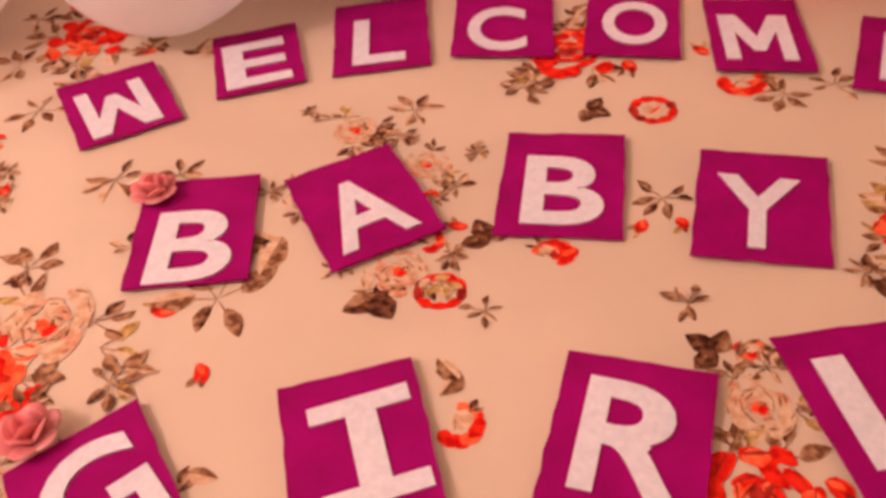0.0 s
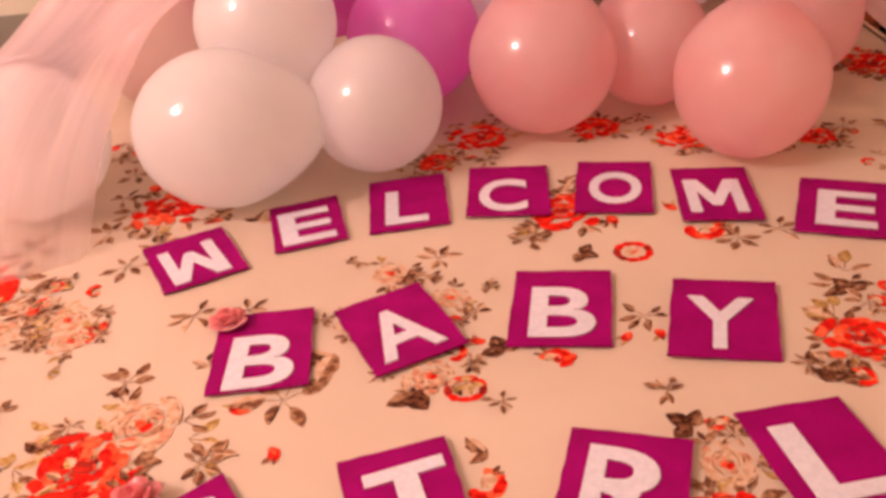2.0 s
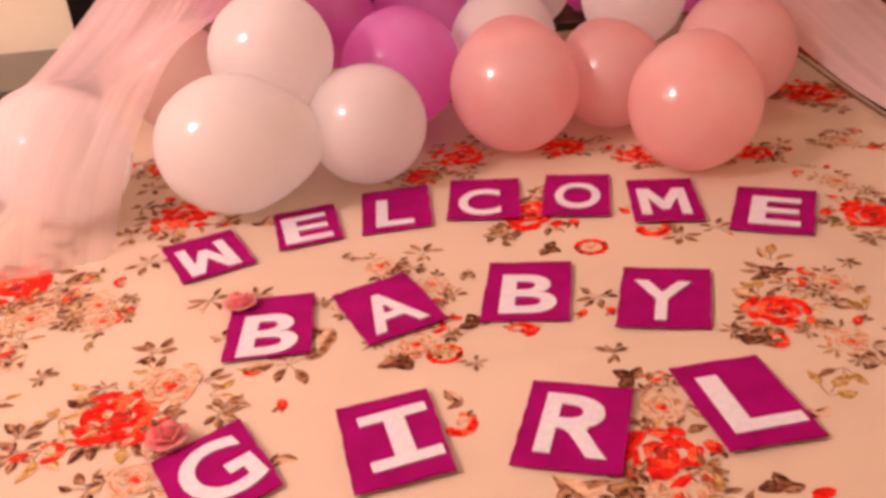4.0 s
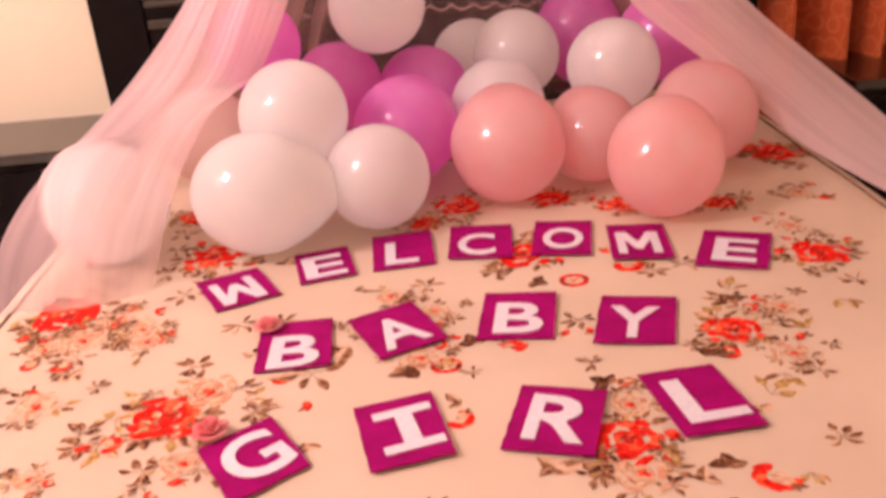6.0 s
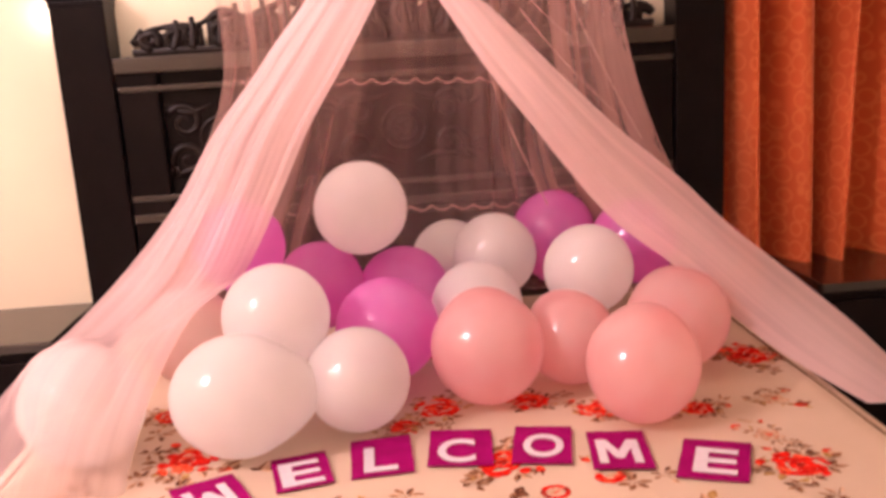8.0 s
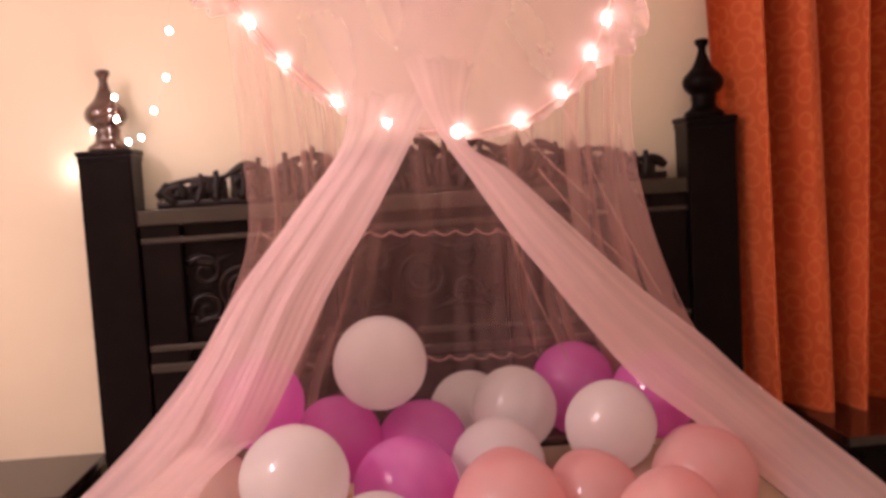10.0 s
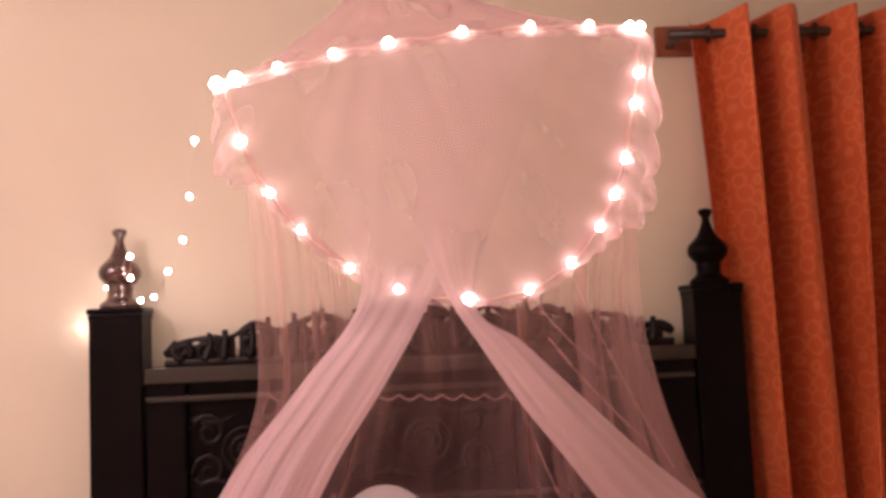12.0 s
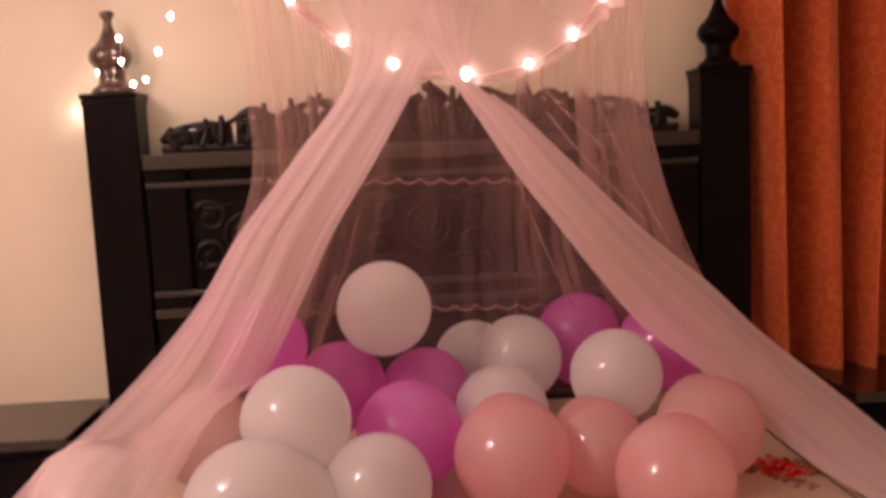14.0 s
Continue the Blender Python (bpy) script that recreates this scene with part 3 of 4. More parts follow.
MOTIFS = {
    "R": [(-0.48, 1.11, 0.111), (-0.52, 1.7, 0.104), (0.11, 1.57, 0.1), (0.4, 1.2, 0.079), (0.01, 1.87, 0.091), (0.22, 1.86, 0.079), (0.35, 1.78, 0.074), (0.56, 1.74, 0.062), (-0.75, 1.49, 0.121), (0.17, 0.95, 0.089), (0.42, 1.77, 0.079), (0.65, 1.45, 0.096), (0.79, 2.04, 0.11), (-0.07, 1.79, 0.055), (-0.6, 1.95, 0.08), (0.05, 2.25, 0.08), (0.7, 2.1, 0.1), (-0.35, 2.42, 0.09), (0.45, 2.45, 0.09)],
    "W": [(-0.43, 1.17, 0.1), (-0.65, 1.44, 0.076), (-0.59, 1.4, 0.066), (-0.1, 1.21, 0.066), (-0.07, 1.37, 0.053), (0.19, 1.03, 0.064), (-0.43, 0.99, 0.069), (-0.69, 1.38, 0.083), (-0.7, 1.18, 0.081), (0.46, 1.12, 0.057), (0.5, 1.26, 0.058), (0.17, 0.88, 0.078), (0.65, 1.59, 0.06), (-0.57, 1.35, 0.059), (-0.15, 1.44, 0.06), (-0.75, 1.36, 0.061), (0.74, 1.76, 0.059), (-0.64, 0.99, 0.048), (-0.19, 1.33, 0.056)],
    "S": [(-0.27, 1.19, 0.079), (-0.37, 1.27, 0.036), (0.16, 1.14, 0.03), (-0.71, 1.61, 0.058), (-0.54, 1.53, 0.049), (-0.08, 1.47, 0.048), (-0.04, 1.33, 0.032), (0.17, 1.29, 0.042), (-0.02, 1.15, 0.028), (0.4, 1.46, 0.042), (-0.41, 1.38, 0.048), (-0.34, 1.38, 0.039), (-0.5, 0.89, 0.051), (-0.47, 1.25, 0.047), (-0.58, 0.85, 0.049), (0.34, 1.45, 0.043), (0.48, 1.07, 0.044), (0.44, 0.91, 0.039), (-0.09, 0.85, 0.03), (0.2, 0.85, 0.032), (-0.31, 0.83, 0.023), (-0.48, 0.98, 0.043), (0.66, 1.33, 0.038), (-0.6, 1.64, 0.054), (0.43, 1.31, 0.047), (-0.68, 1.32, 0.055), (0.8, 1.93, 0.046), (0.06, 1.52, 0.047), (0.25, 0.8, 0.033), (0.62, 1.77, 0.05), (0.7, 1.77, 0.05), (-0.61, 1.85, 0.05), (-0.2, 2.2, 0.05)],
    "B": [(-0.32, 1.18, 0.04), (-0.27, 1.1, 0.034), (-0.55, 1.36, 0.06), (0.18, 1.53, 0.041), (-0.09, 1.78, 0.054), (0.14, 1.25, 0.03), (0.18, 1.25, 0.03), (-0.04, 1.27, 0.031), (-0.43, 1.65, 0.043), (0.27, 1.22, 0.025), (-0.41, 1.05, 0.036), (-0.55, 0.91, 0.029), (-0.72, 1.22, 0.042), (0.06, 1.22, 0.043), (0.49, 1.16, 0.035), (0.21, 0.9, 0.04), (-0.52, 0.84, 0.037), (-0.3, 0.8, 0.029), (-0.09, 0.76, 0.027), (0.32, 1.48, 0.043), (-0.78, 1.73, 0.044), (0.78, 1.72, 0.048), (-0.43, 0.95, 0.033), (0.27, 1.55, 0.036)],
    "O": [(-0.52, 1.18, 0.051), (-0.37, 1.14, 0.038), (0.44, 1.34, 0.048), (-0.56, 1.07, 0.062), (-0.56, 1.12, 0.043), (-0.84, 1.5, 0.05), (-0.64, 1.38, 0.041), (0.51, 1.18, 0.044), (0.6, 1.27, 0.042), (0.39, 1.02, 0.047), (-0.35, 0.8, 0.038), (-0.64, 0.97, 0.043), (0.37, 0.85, 0.028), (0.43, 1.07, 0.038), (0.39, 1.25, 0.042)],
    "P": [(0.19, 1.44, 0.053), (-0.06, 1.18, 0.049), (0.21, 0.8, 0.039)],
    "H": [(0.3, 1.48, 0.057), (-0.05, 1.03, 0.045), (0.05, 1.22, 0.042), (0.33, 0.85, 0.06), (0.2, 1.09, 0.026), (-0.07, 1.25, 0.035)],
    "D": [(-0.12, 1.18, 0.052), (-0.13, 1.43, 0.044), (0.43, 1.3, 0.044), (0.17, 1.09, 0.04), (0.12, 1.45, 0.039), (0.35, 1.14, 0.041), (-0.01, 1.25, 0.044), (0.12, 0.9, 0.04), (0.14, 0.81, 0.034), (-0.11, 0.82, 0.042), (0.1, 0.75, 0.041), (0.28, 0.88, 0.038)],
    "L": [(-0.05, 1.08, 0.035), (-0.36, 1.64, 0.047), (-0.22, 1.26, 0.064), (0.38, 1.25, 0.045), (0.2, 1.09, 0.031), (0.34, 1.47, 0.038), (0.34, 1.18, 0.036), (0.07, 0.9, 0.057), (0.36, 0.99, 0.036), (-0.12, 0.8, 0.031), (-0.26, 1.0, 0.03)],
}
for kind, spots in MOTIFS.items():
    for x, y, s in spots:
        if kind in "RW":
            for k in range(6):
                a, d = rng.uniform(0, 6.28), s * rng.uniform(0.65, 1.15)
                motif(rng.choice("SBSOSHSL"), x + d * math.cos(a), y + d * math.sin(a), s * rng.uniform(0.32, 0.52))
        layer[0] = 0
        motif(kind, x, y, s * (1.1 if kind in "RWHPB" else 1.2))
tagged(part("floral_print", print_mesh, PRINT, sheet, "printed red and blush roses with brown leaves"), kind="stuff")

# ---- letter cards ----
# letter, place, width, height, turn and skew of the card; then the letter on it: offset, width, height, turn, lean
WELCOME = [
    ("W", -0.438, 1.518, 0.122, 0.139, 24.0, -0.005, (-0.003, -0.012, 0.082, 0.1, 1.0, -0.006)),
    ("E", -0.278, 1.596, 0.11, 0.139, 13.4, 0.007, (-0.003, -0.011, 0.081, 0.101, -0.5, 0.001)),
    ("L", -0.122, 1.635, 0.123, 0.161, 5.4, 0.011, (-0.004, -0.016, 0.066, 0.104, -2.3, 0.004)),
    ("C", 0.037, 1.643, 0.128, 0.161, -8.5, -0.008, (-0.007, -0.02, 0.075, 0.105, 1.9, -0.003)),
    ("O", 0.2, 1.619, 0.117, 0.16, -12.1, -0.002, (0.002, -0.009, 0.08, 0.101, 0.2, -0.002)),
    ("M", 0.342, 1.566, 0.114, 0.161, -9.3, -0.004, (-0.002, -0.012, 0.082, 0.101, -0.9, -0.005)),
    ("E", 0.505, 1.49, 0.127, 0.156, -21.5, 0.007, (0.002, -0.009, 0.079, 0.101, -2.4, 0.0)),
]
BABY = [
    ("B", -0.306, 1.282, 0.122, 0.152, 1.4, -0.002, (0.002, -0.025, 0.083, 0.101, -0.4, 0.002)),
    ("A", -0.136, 1.304, 0.123, 0.152, 24.6, 0.006, (-0.004, -0.012, 0.085, 0.1, 1.7, 0.002)),
    ("B", 0.071, 1.316, 0.127, 0.158, -8.9, 0.005, (0.002, -0.013, 0.082, 0.105, -1.0, 0.001)),
    ("Y", 0.26, 1.259, 0.127, 0.157, -13.4, 0.01, (-0.005, -0.013, 0.08, 0.105, -2.0, 0.003)),
]
GIRL = [
    ("G", -0.332, 0.976, 0.115, 0.134, 35.3, 0.016, (0.003, 0.0, 0.086, 0.102, 2.0, 0.0)),
    ("I", -0.129, 1.006, 0.116, 0.151, 12.2, 0.004, (0.008, -0.001, 0.085, 0.101, 2.8, 0.004)),
    ("R", 0.083, 1.001, 0.124, 0.149, -16.8, 0.004, (0.002, -0.001, 0.083, 0.107, -2.1, 0.0)),
    ("L", 0.288, 1.018, 0.115, 0.157, 5.2, -0.009, (0.007, -0.002, 0.088, 0.107, 0.9, -0.003)),
]


def card_base(w, h, skew, seed):
    """A hand-cut foam sheet with slightly jagged edges, 2.5 mm thick."""
    r = random.Random(seed)
    bm = bmesh.new()
    rim = []
    corners = [(-w / 2 - skew / 2, -h / 2), (w / 2 - skew / 2, -h / 2), (w / 2 + skew / 2, h / 2), (-w / 2 + skew / 2, h / 2)]
    for (ax, ay), (bx, by) in zip(corners, corners[1:] + corners[:1]):
        for k in range(9):
            s = k / 9
            j = 0.0011 if k else 0.0
            rim.append((ax + (bx - ax) * s + r.uniform(-j, j), ay + (by - ay) * s + r.uniform(-j, j)))
    low = [bm.verts.new((x, y, 0)) for x, y in rim]
    high = [bm.verts.new((x, y, 0.0025)) for x, y in rim]
    bm.faces.new(low[::-1])
    bm.faces.new(high)
    n = len(rim)
    for k in range(n):
        bm.faces.new((low[k], low[(k + 1) % n], high[(k + 1) % n], high[k]))
    return bm


def glyph(char, w, h, thick=0.0016):
    """A cut-out capital of the built-in font, made to fit w by h, as a mesh."""
    cu = bpy.data.curves.new("glyph", "FONT")
    cu.body, cu.extrude, cu.offset = char, 0.02, 0.019
    cu.resolution_u = 5
    ob = bpy.data.objects.new("glyph", cu)
    scene.collection.objects.link(ob)
    deps = bpy.context.evaluated_depsgraph_get()
    me = bpy.data.meshes.new_from_object(ob.evaluated_get(deps))
    bpy.data.objects.remove(ob)
    co = np.array([v.co[:] for v in me.vertices])
    lo, hi = co.min(0), co.max(0)
    bm = bmesh.new()
    bm.from_mesh(me)
    bpy.data.meshes.remove(me)
    for v in bm.verts:
        v.co = ((v.co.x - (lo[0] + hi[0]) / 2) / (hi[0] - lo[0]) * w, (v.co.y - (lo[1] + hi[1]) / 2) / (hi[1] - lo[1]) * h, (v.co.z - lo[2]) / (hi[2] - lo[2]) * thick)
    if char == "R":  # its bowl reaches as far as its leg
        for v in bm.verts:
            if v.co.y > -0.06 * h:
                v.co.x += 0.16 * w * min(1.0, max(0.0, (v.co.x / w + 0.2) / 0.55))
    return bm


def outline(pts, thick=0.0016):
    """A flat cut-out of the given outline."""
    bm = bmesh.new()
    face = bm.faces.new([bm.verts.new((x, y, 0)) for x, y in pts])
    up = bmesh.ops.extrude_face_region(bm, geom=[face])
    bmesh.ops.translate(bm, verts=[v for v in up["geom"] if isinstance(v, bmesh.types.BMVert)], vec=(0, 0, thick))
    bmesh.ops.triangulate(bm, faces=bm.faces[:])
    bmesh.ops.recalc_face_normals(bm, faces=bm.faces[:])
    return bm


def bold_m(w, h, turn=1):
    """A bold capital M; turned over, a W."""
    pts = [(-0.5, 0.0), (-0.30, 0.0), (-0.30, 0.64), (-0.08, 0.20), (0.08, 0.20), (0.30, 0.64), (0.30, 0.0), (0.5, 0.0), (0.5, 1.0), (0.24, 1.0), (0.0, 0.50), (-0.24, 1.0), (-0.5, 1.0)]
    return outline([(turn * x * w, turn * (y - 0.5) * h) for x, y in pts])


def slab_i(w, h, thick=0.0016):
    """A capital I with broad bars at head and foot, as one outline."""
    a, b = w * 0.15, h * 0.17
    out = [(-w / 2, -h / 2), (w / 2, -h / 2), (w / 2, -h / 2 + b), (a, -h / 2 + b), (a, h / 2 - b), (w / 2, h / 2 - b), (w / 2, h / 2), (-w / 2, h / 2), (-w / 2, h / 2 - b), (-a, h / 2 - b), (-a, -h / 2 + b), (-w / 2, -h / 2 + b)]
    return outline(out, thick)


for word, cards in (("welcome", WELCOME), ("baby", BABY), ("girl", GIRL)):
    for k, (char, x, y, w, h, turn, skew, (lx, ly, lw, lh, lturn, lean)) in enumerate(cards):
        card = thing("letter_card", f"magenta foam card with white cut-out letter {char}", "letter card", group=f"cards spelling {word}")
        tip = 0.4 if k % 2 else -0.4
        card.matrix_basis = pose(x, y + 0.003, sheet_z(x, y) + 0.005, -tip, 0, turn)
        h *= 1.03
        part("card_sheet", card_base(w, h, skew, ord(char) + 10 * k), M_CARD, card)
        g = slab_i(lw, lh) if char == "I" else bold_m(lw, lh, -1 if char == "W" else 1) if char in "MW" else glyph(char, lw, lh)
        bmesh.ops.transform(g, matrix=pose(lx, ly, 0.0026, 0, 0, lturn) @ Matrix(((1, lean / lh, 0, 0), (0, 1, 0, 0), (0, 0, 1, 0), (0, 0, 0, 1))), verts=g.verts)
        part("letter", g, M_LETTER, card, f"white letter {char}")
card = thing("name_card", "magenta foam card with five small coloured bars", "letter card")
card.matrix_basis = pose(0.002, 0.769, sheet_z(0, 0.79) + 0.003, 0, 0, -2.5)
part("card_sheet", card_base(0.170, 0.134, 0.004, 3), M_CARD, card)
for k, (x, w, h, lift) in enumerate(((-0.049, 0.024, 0.036, 0.0), (-0.021, 0.026, 0.033, 0.0), (0.001, 0.009, 0.030, 0.003), (0.019, 0.019, 0.036, 0.001), (0.045, 0.025, 0.034, 0.002))):
    part("coloured_bar", boxed((x - w / 2, 0.001 + lift - h / 2, 0.0025), (x + w / 2, 0.001 + lift + h / 2, 0.0065), 0.003, 3), COLOURED[k], card)


def small_rose(place, s, turn):
    """A little artificial rose: rings of cupped petals round a bud."""
    ob = thing("artificial_rose", "small translucent pink artificial rose on a card corner", "artificial flower", group="roses on the cards")
    ob.matrix_basis = pose(*place, 0, 0, turn)
    for ring, count, tilt in ((1.0, 6, 20), (0.6, 4, 50), (0.25, 3, 75)):
        for k in range(count):
            a = 360 * k / count + 25 * ring
            bm = bmesh.new()
            bmesh.ops.create_uvsphere(bm, u_segments=10, v_segments=6, radius=1)
            m = pose(0, 0, 0, 0, 0, a) @ pose(0.30 * s * ring, 0, 0.16 * s * (1.3 - ring), 0, -tilt, 0) @ Matrix.Diagonal((0.30 * s, 0.26 * s, 0.045 * s, 1))
            bmesh.ops.transform(bm, matrix=m, verts=bm.verts)
            part("petal", bm, M_ROSE, ob, "", True)
    return ob


M_ROSE = balloon_mat("pink_petal", (0.90, 0.26, 0.28), (0.94, 0.48, 0.50), 0.5, clear=0.0)
small_rose((-0.356, 1.340, 0.560), 0.046, 20)
small_rose((-0.399, 1.040, 0.560), 0.050, 70)


# ---- balloons ----
M_KNOT = surface("gathered_rubber", (0.30, 0.05, 0.04), (0.42, 0.09, 0.07), 60.0, 0.4)
KNOTS = {M_CORAL.name: M_KNOT, M_PINKW.name: M_KNOT}


def balloon(place, r, mat, label, lean=(0, 0), stretch=1.06, spin=0.0):
    """A tied latex balloon: nearly round, drawn in towards a rolled neck."""
    bm = bmesh.new()
    rings, steps = 26, 36
    grid = []
    for i in range(1, rings):
        a = math.pi * i / rings
        z = math.cos(a)
        rad = math.sin(a)
        if z < -0.2:
            pull = (-0.2 - z) / 0.8
            z -= 0.16 * pull ** 2
            rad *= 1 - 0.10 * pull
        grid.append([bm.verts.new((r * rad * math.cos(2 * math.pi * k / steps), r * rad * math.sin(2 * math.pi * k / steps), r * stretch * z)) for k in range(steps)])
    top = bm.verts.new((0, 0, r * stretch))
    end = bm.verts.new((0, 0, -r * stretch * 1.15))
    for k in range(steps):
        bm.faces.new((top, grid[0][k], grid[0][(k + 1) % steps]))
        bm.faces.new((end, grid[-1][(k + 1) % steps], grid[-1][k]))
        for a, b in zip(grid, grid[1:]):
            bm.faces.new((a[k], b[k], b[(k + 1) % steps], a[(k + 1) % steps]))
    ob = tagged(finish("balloon", bm, mat, None, "", True), label, "balloon", "balloons heaped on the bed")
    ob.matrix_basis = pose(*place, lean[0], lean[1], spin)
    neck = lathe(bmesh.new(), [(0.004, -r * stretch * 1.13), (0.006, -r * stretch * 1.16), (0.005, -r * stretch * 1.19), (0.011, -r * stretch * 1.23), (0.012, -r * stretch * 1.25), (0.004, -r * stretch * 1.24)], (0, 0, 0), 14)
    part("knot", neck, KNOTS.get(mat.name, mat), ob, "rolled rubber knot", True)
    return ob


WHITE_B, CORAL_B, PURPLE_B = "glossy pearl white balloon resting among other balloons", "glossy coral pink balloon resting on the floral sheet", "glossy orchid purple balloon resting among other balloons"
for place, r, mat, label, lean, *more in (
    ((-0.140, 2.20, 0.960), 0.117, M_WHITE, "round pearl white balloon on top of purple balloons", (52, 6)),
    ((-0.331, 1.86, 0.793), 0.117, M_WHITE, WHITE_B, (70, 20)),
    ((-0.164, 1.783, 0.664), 0.112, M_WHITE, "round pearl white balloon resting on the floral sheet", (80, 0)),
    ((-0.398, 1.708, 0.678), 0.126, M_WHITE, "large pearl white balloon resting on the floral sheet", (84, 0), 1.12, -75),
    ((-0.719, 1.735, 0.676), 0.124, M_WHITE, "pearl white balloon under the pink net", (80, -20)),
    ((0.208, 2.33, 0.784), 0.114, M_WHITE, WHITE_B, (60, 0)),
    ((0.133, 2.12, 0.704), 0.115, M_WHITE, WHITE_B, (80, 0)),
    ((0.422, 2.14, 0.774), 0.113, M_WHITE, WHITE_B, (60, 10)),
    ((0.103, 2.52, 0.734), 0.115, M_WHITE, "pearl white balloon lying against the headboard", (30, 0)),
    ((0.398, 2.47, 0.803), 0.118, M_PURPLE, "glossy orchid purple balloon lying against the headboard", (20, 10)),
    ((0.592, 2.33, 0.794), 0.116, M_PURPLE, PURPLE_B, (60, 40)),
    ((-0.431, 2.10, 0.905), 0.108, M_PURPLE, "orchid purple balloon half behind the pink net", (60, 20)),
    ((-0.262, 2.27, 0.752), 0.115, M_PURPLE, PURPLE_B, (70, 0)),
    ((-0.044, 2.30, 0.711), 0.121, M_PURPLE, PURPLE_B, (70, 0)),
    ((-0.094, 2.01, 0.700), 0.123, M_PURPLE, "glossy orchid purple balloon resting on the floral sheet", (95, 20)),
    ((0.127, 1.884, 0.680), 0.127, M_CORAL, CORAL_B, (120, 0)),
    ((0.435, 1.717, 0.673), 0.119, M_CORAL, CORAL_B, (125, 35), 1.1),
    ((0.331, 1.956, 0.661), 0.108, M_CORAL, CORAL_B, (120, -20)),
    ((0.607, 2.002, 0.676), 0.122, M_CORAL, "coral pink balloon half under the pink net", (110, 18)),
    ((-0.545, 1.985, 0.730), 0.110, M_PINKW, "pale blush balloon under the pink net", (100, -20)),
):
    balloon(place, r, mat, label, lean, *more)

# ---- the net canopy ----
canopy = thing("net_canopy", "pink net bed canopy on a tilted hoop, drawn open", "canopy")


def hoop_at(s):
    """The tilted hoop: its near side high and almost straight, its far side hanging low. s from 0 at the left, over the near side, round the far side."""
    if s < 0.4:
        t = s / 0.4
        return Vector((-0.45 + 0.90 * t, 1.82 - 0.06 * math.sin(math.pi * t), 1.975 + 0.105 * t + 0.022 * math.sin(math.pi * t)))
    t = (s - 0.4) / 0.6
    a = math.pi * t
    c = math.cos(a)
    x = 0.007 + 0.446 * math.copysign(abs(c) ** 0.89, c) + 0.03 * math.sin(a)
    low = max(0.0, math.sin(math.pi * t ** 0.82))
    return Vector((x, 1.84 + 0.34 * max(0.0, math.sin(a)) ** 0.8, 2.08 - 0.105 * t - 0.513 * low))


part("hoop", tube(bmesh.new(), [hoop_at(k / 90) for k in range(91)], 0.005, 6), M_LACE, canopy, "cloth-covered wire hoop", True)
APEX = Vector((-0.10, 1.98, 2.30))


def crown_place(u, v):
    p = hoop_at(u)
    q = p.lerp(APEX, v)
    sag = 0.03 * math.sin(math.pi * v)
    q.z -= sag
    return q + Vector((0.006 * math.sin(90 * u), 0.006 * math.cos(70 * u), 0)) * (1 - v)


cloth("crown_net", 14, 160, crown_place, M_NET_SHEER, canopy, "shallow pink net crown")

def frill_place(u, v):
    p = hoop_at(u)
    out = Vector((p.x - 0.02, p.y - 2.0, 0))
    out = out.normalized() if out.length > 1e-4 else Vector((1, 0, 0))
    wave = math.sin(2 * math.pi * 46 * u) + 0.5 * math.sin(2 * math.pi * 17 * u + 1)
    full = 0.35 + 1.7 * math.exp(-((u - 0.455) / 0.055) ** 2) + 1.3 * math.exp(-((u - 0.965) / 0.035) ** 2)
    return p + out * full * (0.028 * math.sin(2.2 * v) + 0.008 * v * wave) + Vector((0, 0, -0.055 * v * full * (1 + 0.08 * wave)))


cloth("frill", 6, 420, frill_place, M_FRILL, canopy, "gathered net frill round the hoop")

# the far side, falling from the low side of the hoop to the bed
BACK_L = [(-0.42, 2.02, 1.86), (-0.425, 2.08, 1.52), (-0.435, 2.10, 1.28), (-0.55, 2.06, 1.03), (-0.70, 2.06, 0.80), (-0.78, 2.10, 0.60)]
BACK_R = [(0.50, 2.06, 1.86), (0.505, 2.14, 1.52), (0.535, 2.14, 1.30), (0.60, 2.12, 1.08), (0.71, 2.12, 0.86), (0.82, 2.12, 0.62)]


def back_place(u, v):
    a, b = glide(BACK_L, v), glide(BACK_R, v)
    top = hoop_at(1 - 0.04 - 0.52 * u)
    deep = 2.22 + 0.40 * min(1.0, v * 1.6)
    p = a.lerp(b, u)
    bow = math.sin(math.pi * u) ** 0.5 if 0 < u < 1 else 0.0
    p.y += (deep - p.y) * bow
    w = max(0.0, 1 - v * 5.0)
    p = p.lerp(top, w * w)
    p.z = min(p.z, top.z - 0.25 * v)
    fold = 0.014 * (1 - w) * (0.35 + 0.65 * v)
    k = 2 * math.pi * u
    p.y += fold * math.sin(19 * k + 2 * math.sin(3 * k))
    p.x += 0.5 * fold * math.cos(19 * k + 1.5 * math.sin(5 * k))
    return p


cloth("back_net", 44, 220, back_place, M_NET, canopy, "sheer pink net hanging in fine folds")


def scallop(z, x0, x1, y):
    """A wavy lace edge sewn across the far net."""
    pts = [(x0 + (x1 - x0) * k / 260, y, z - 0.045 * k / 260 - 0.016 * abs(math.sin(math.pi * (x1 - x0) * k / 260 / 0.062))) for k in range(261)]
    part("lace_band", tube(bmesh.new(), pts, 0.0024, 5), M_LACE, canopy, "narrow scalloped lace band", True)


scallop(1.285, -0.46, 0.52, 2.585)
scallop(0.91, -0.62, 0.62, 2.61)


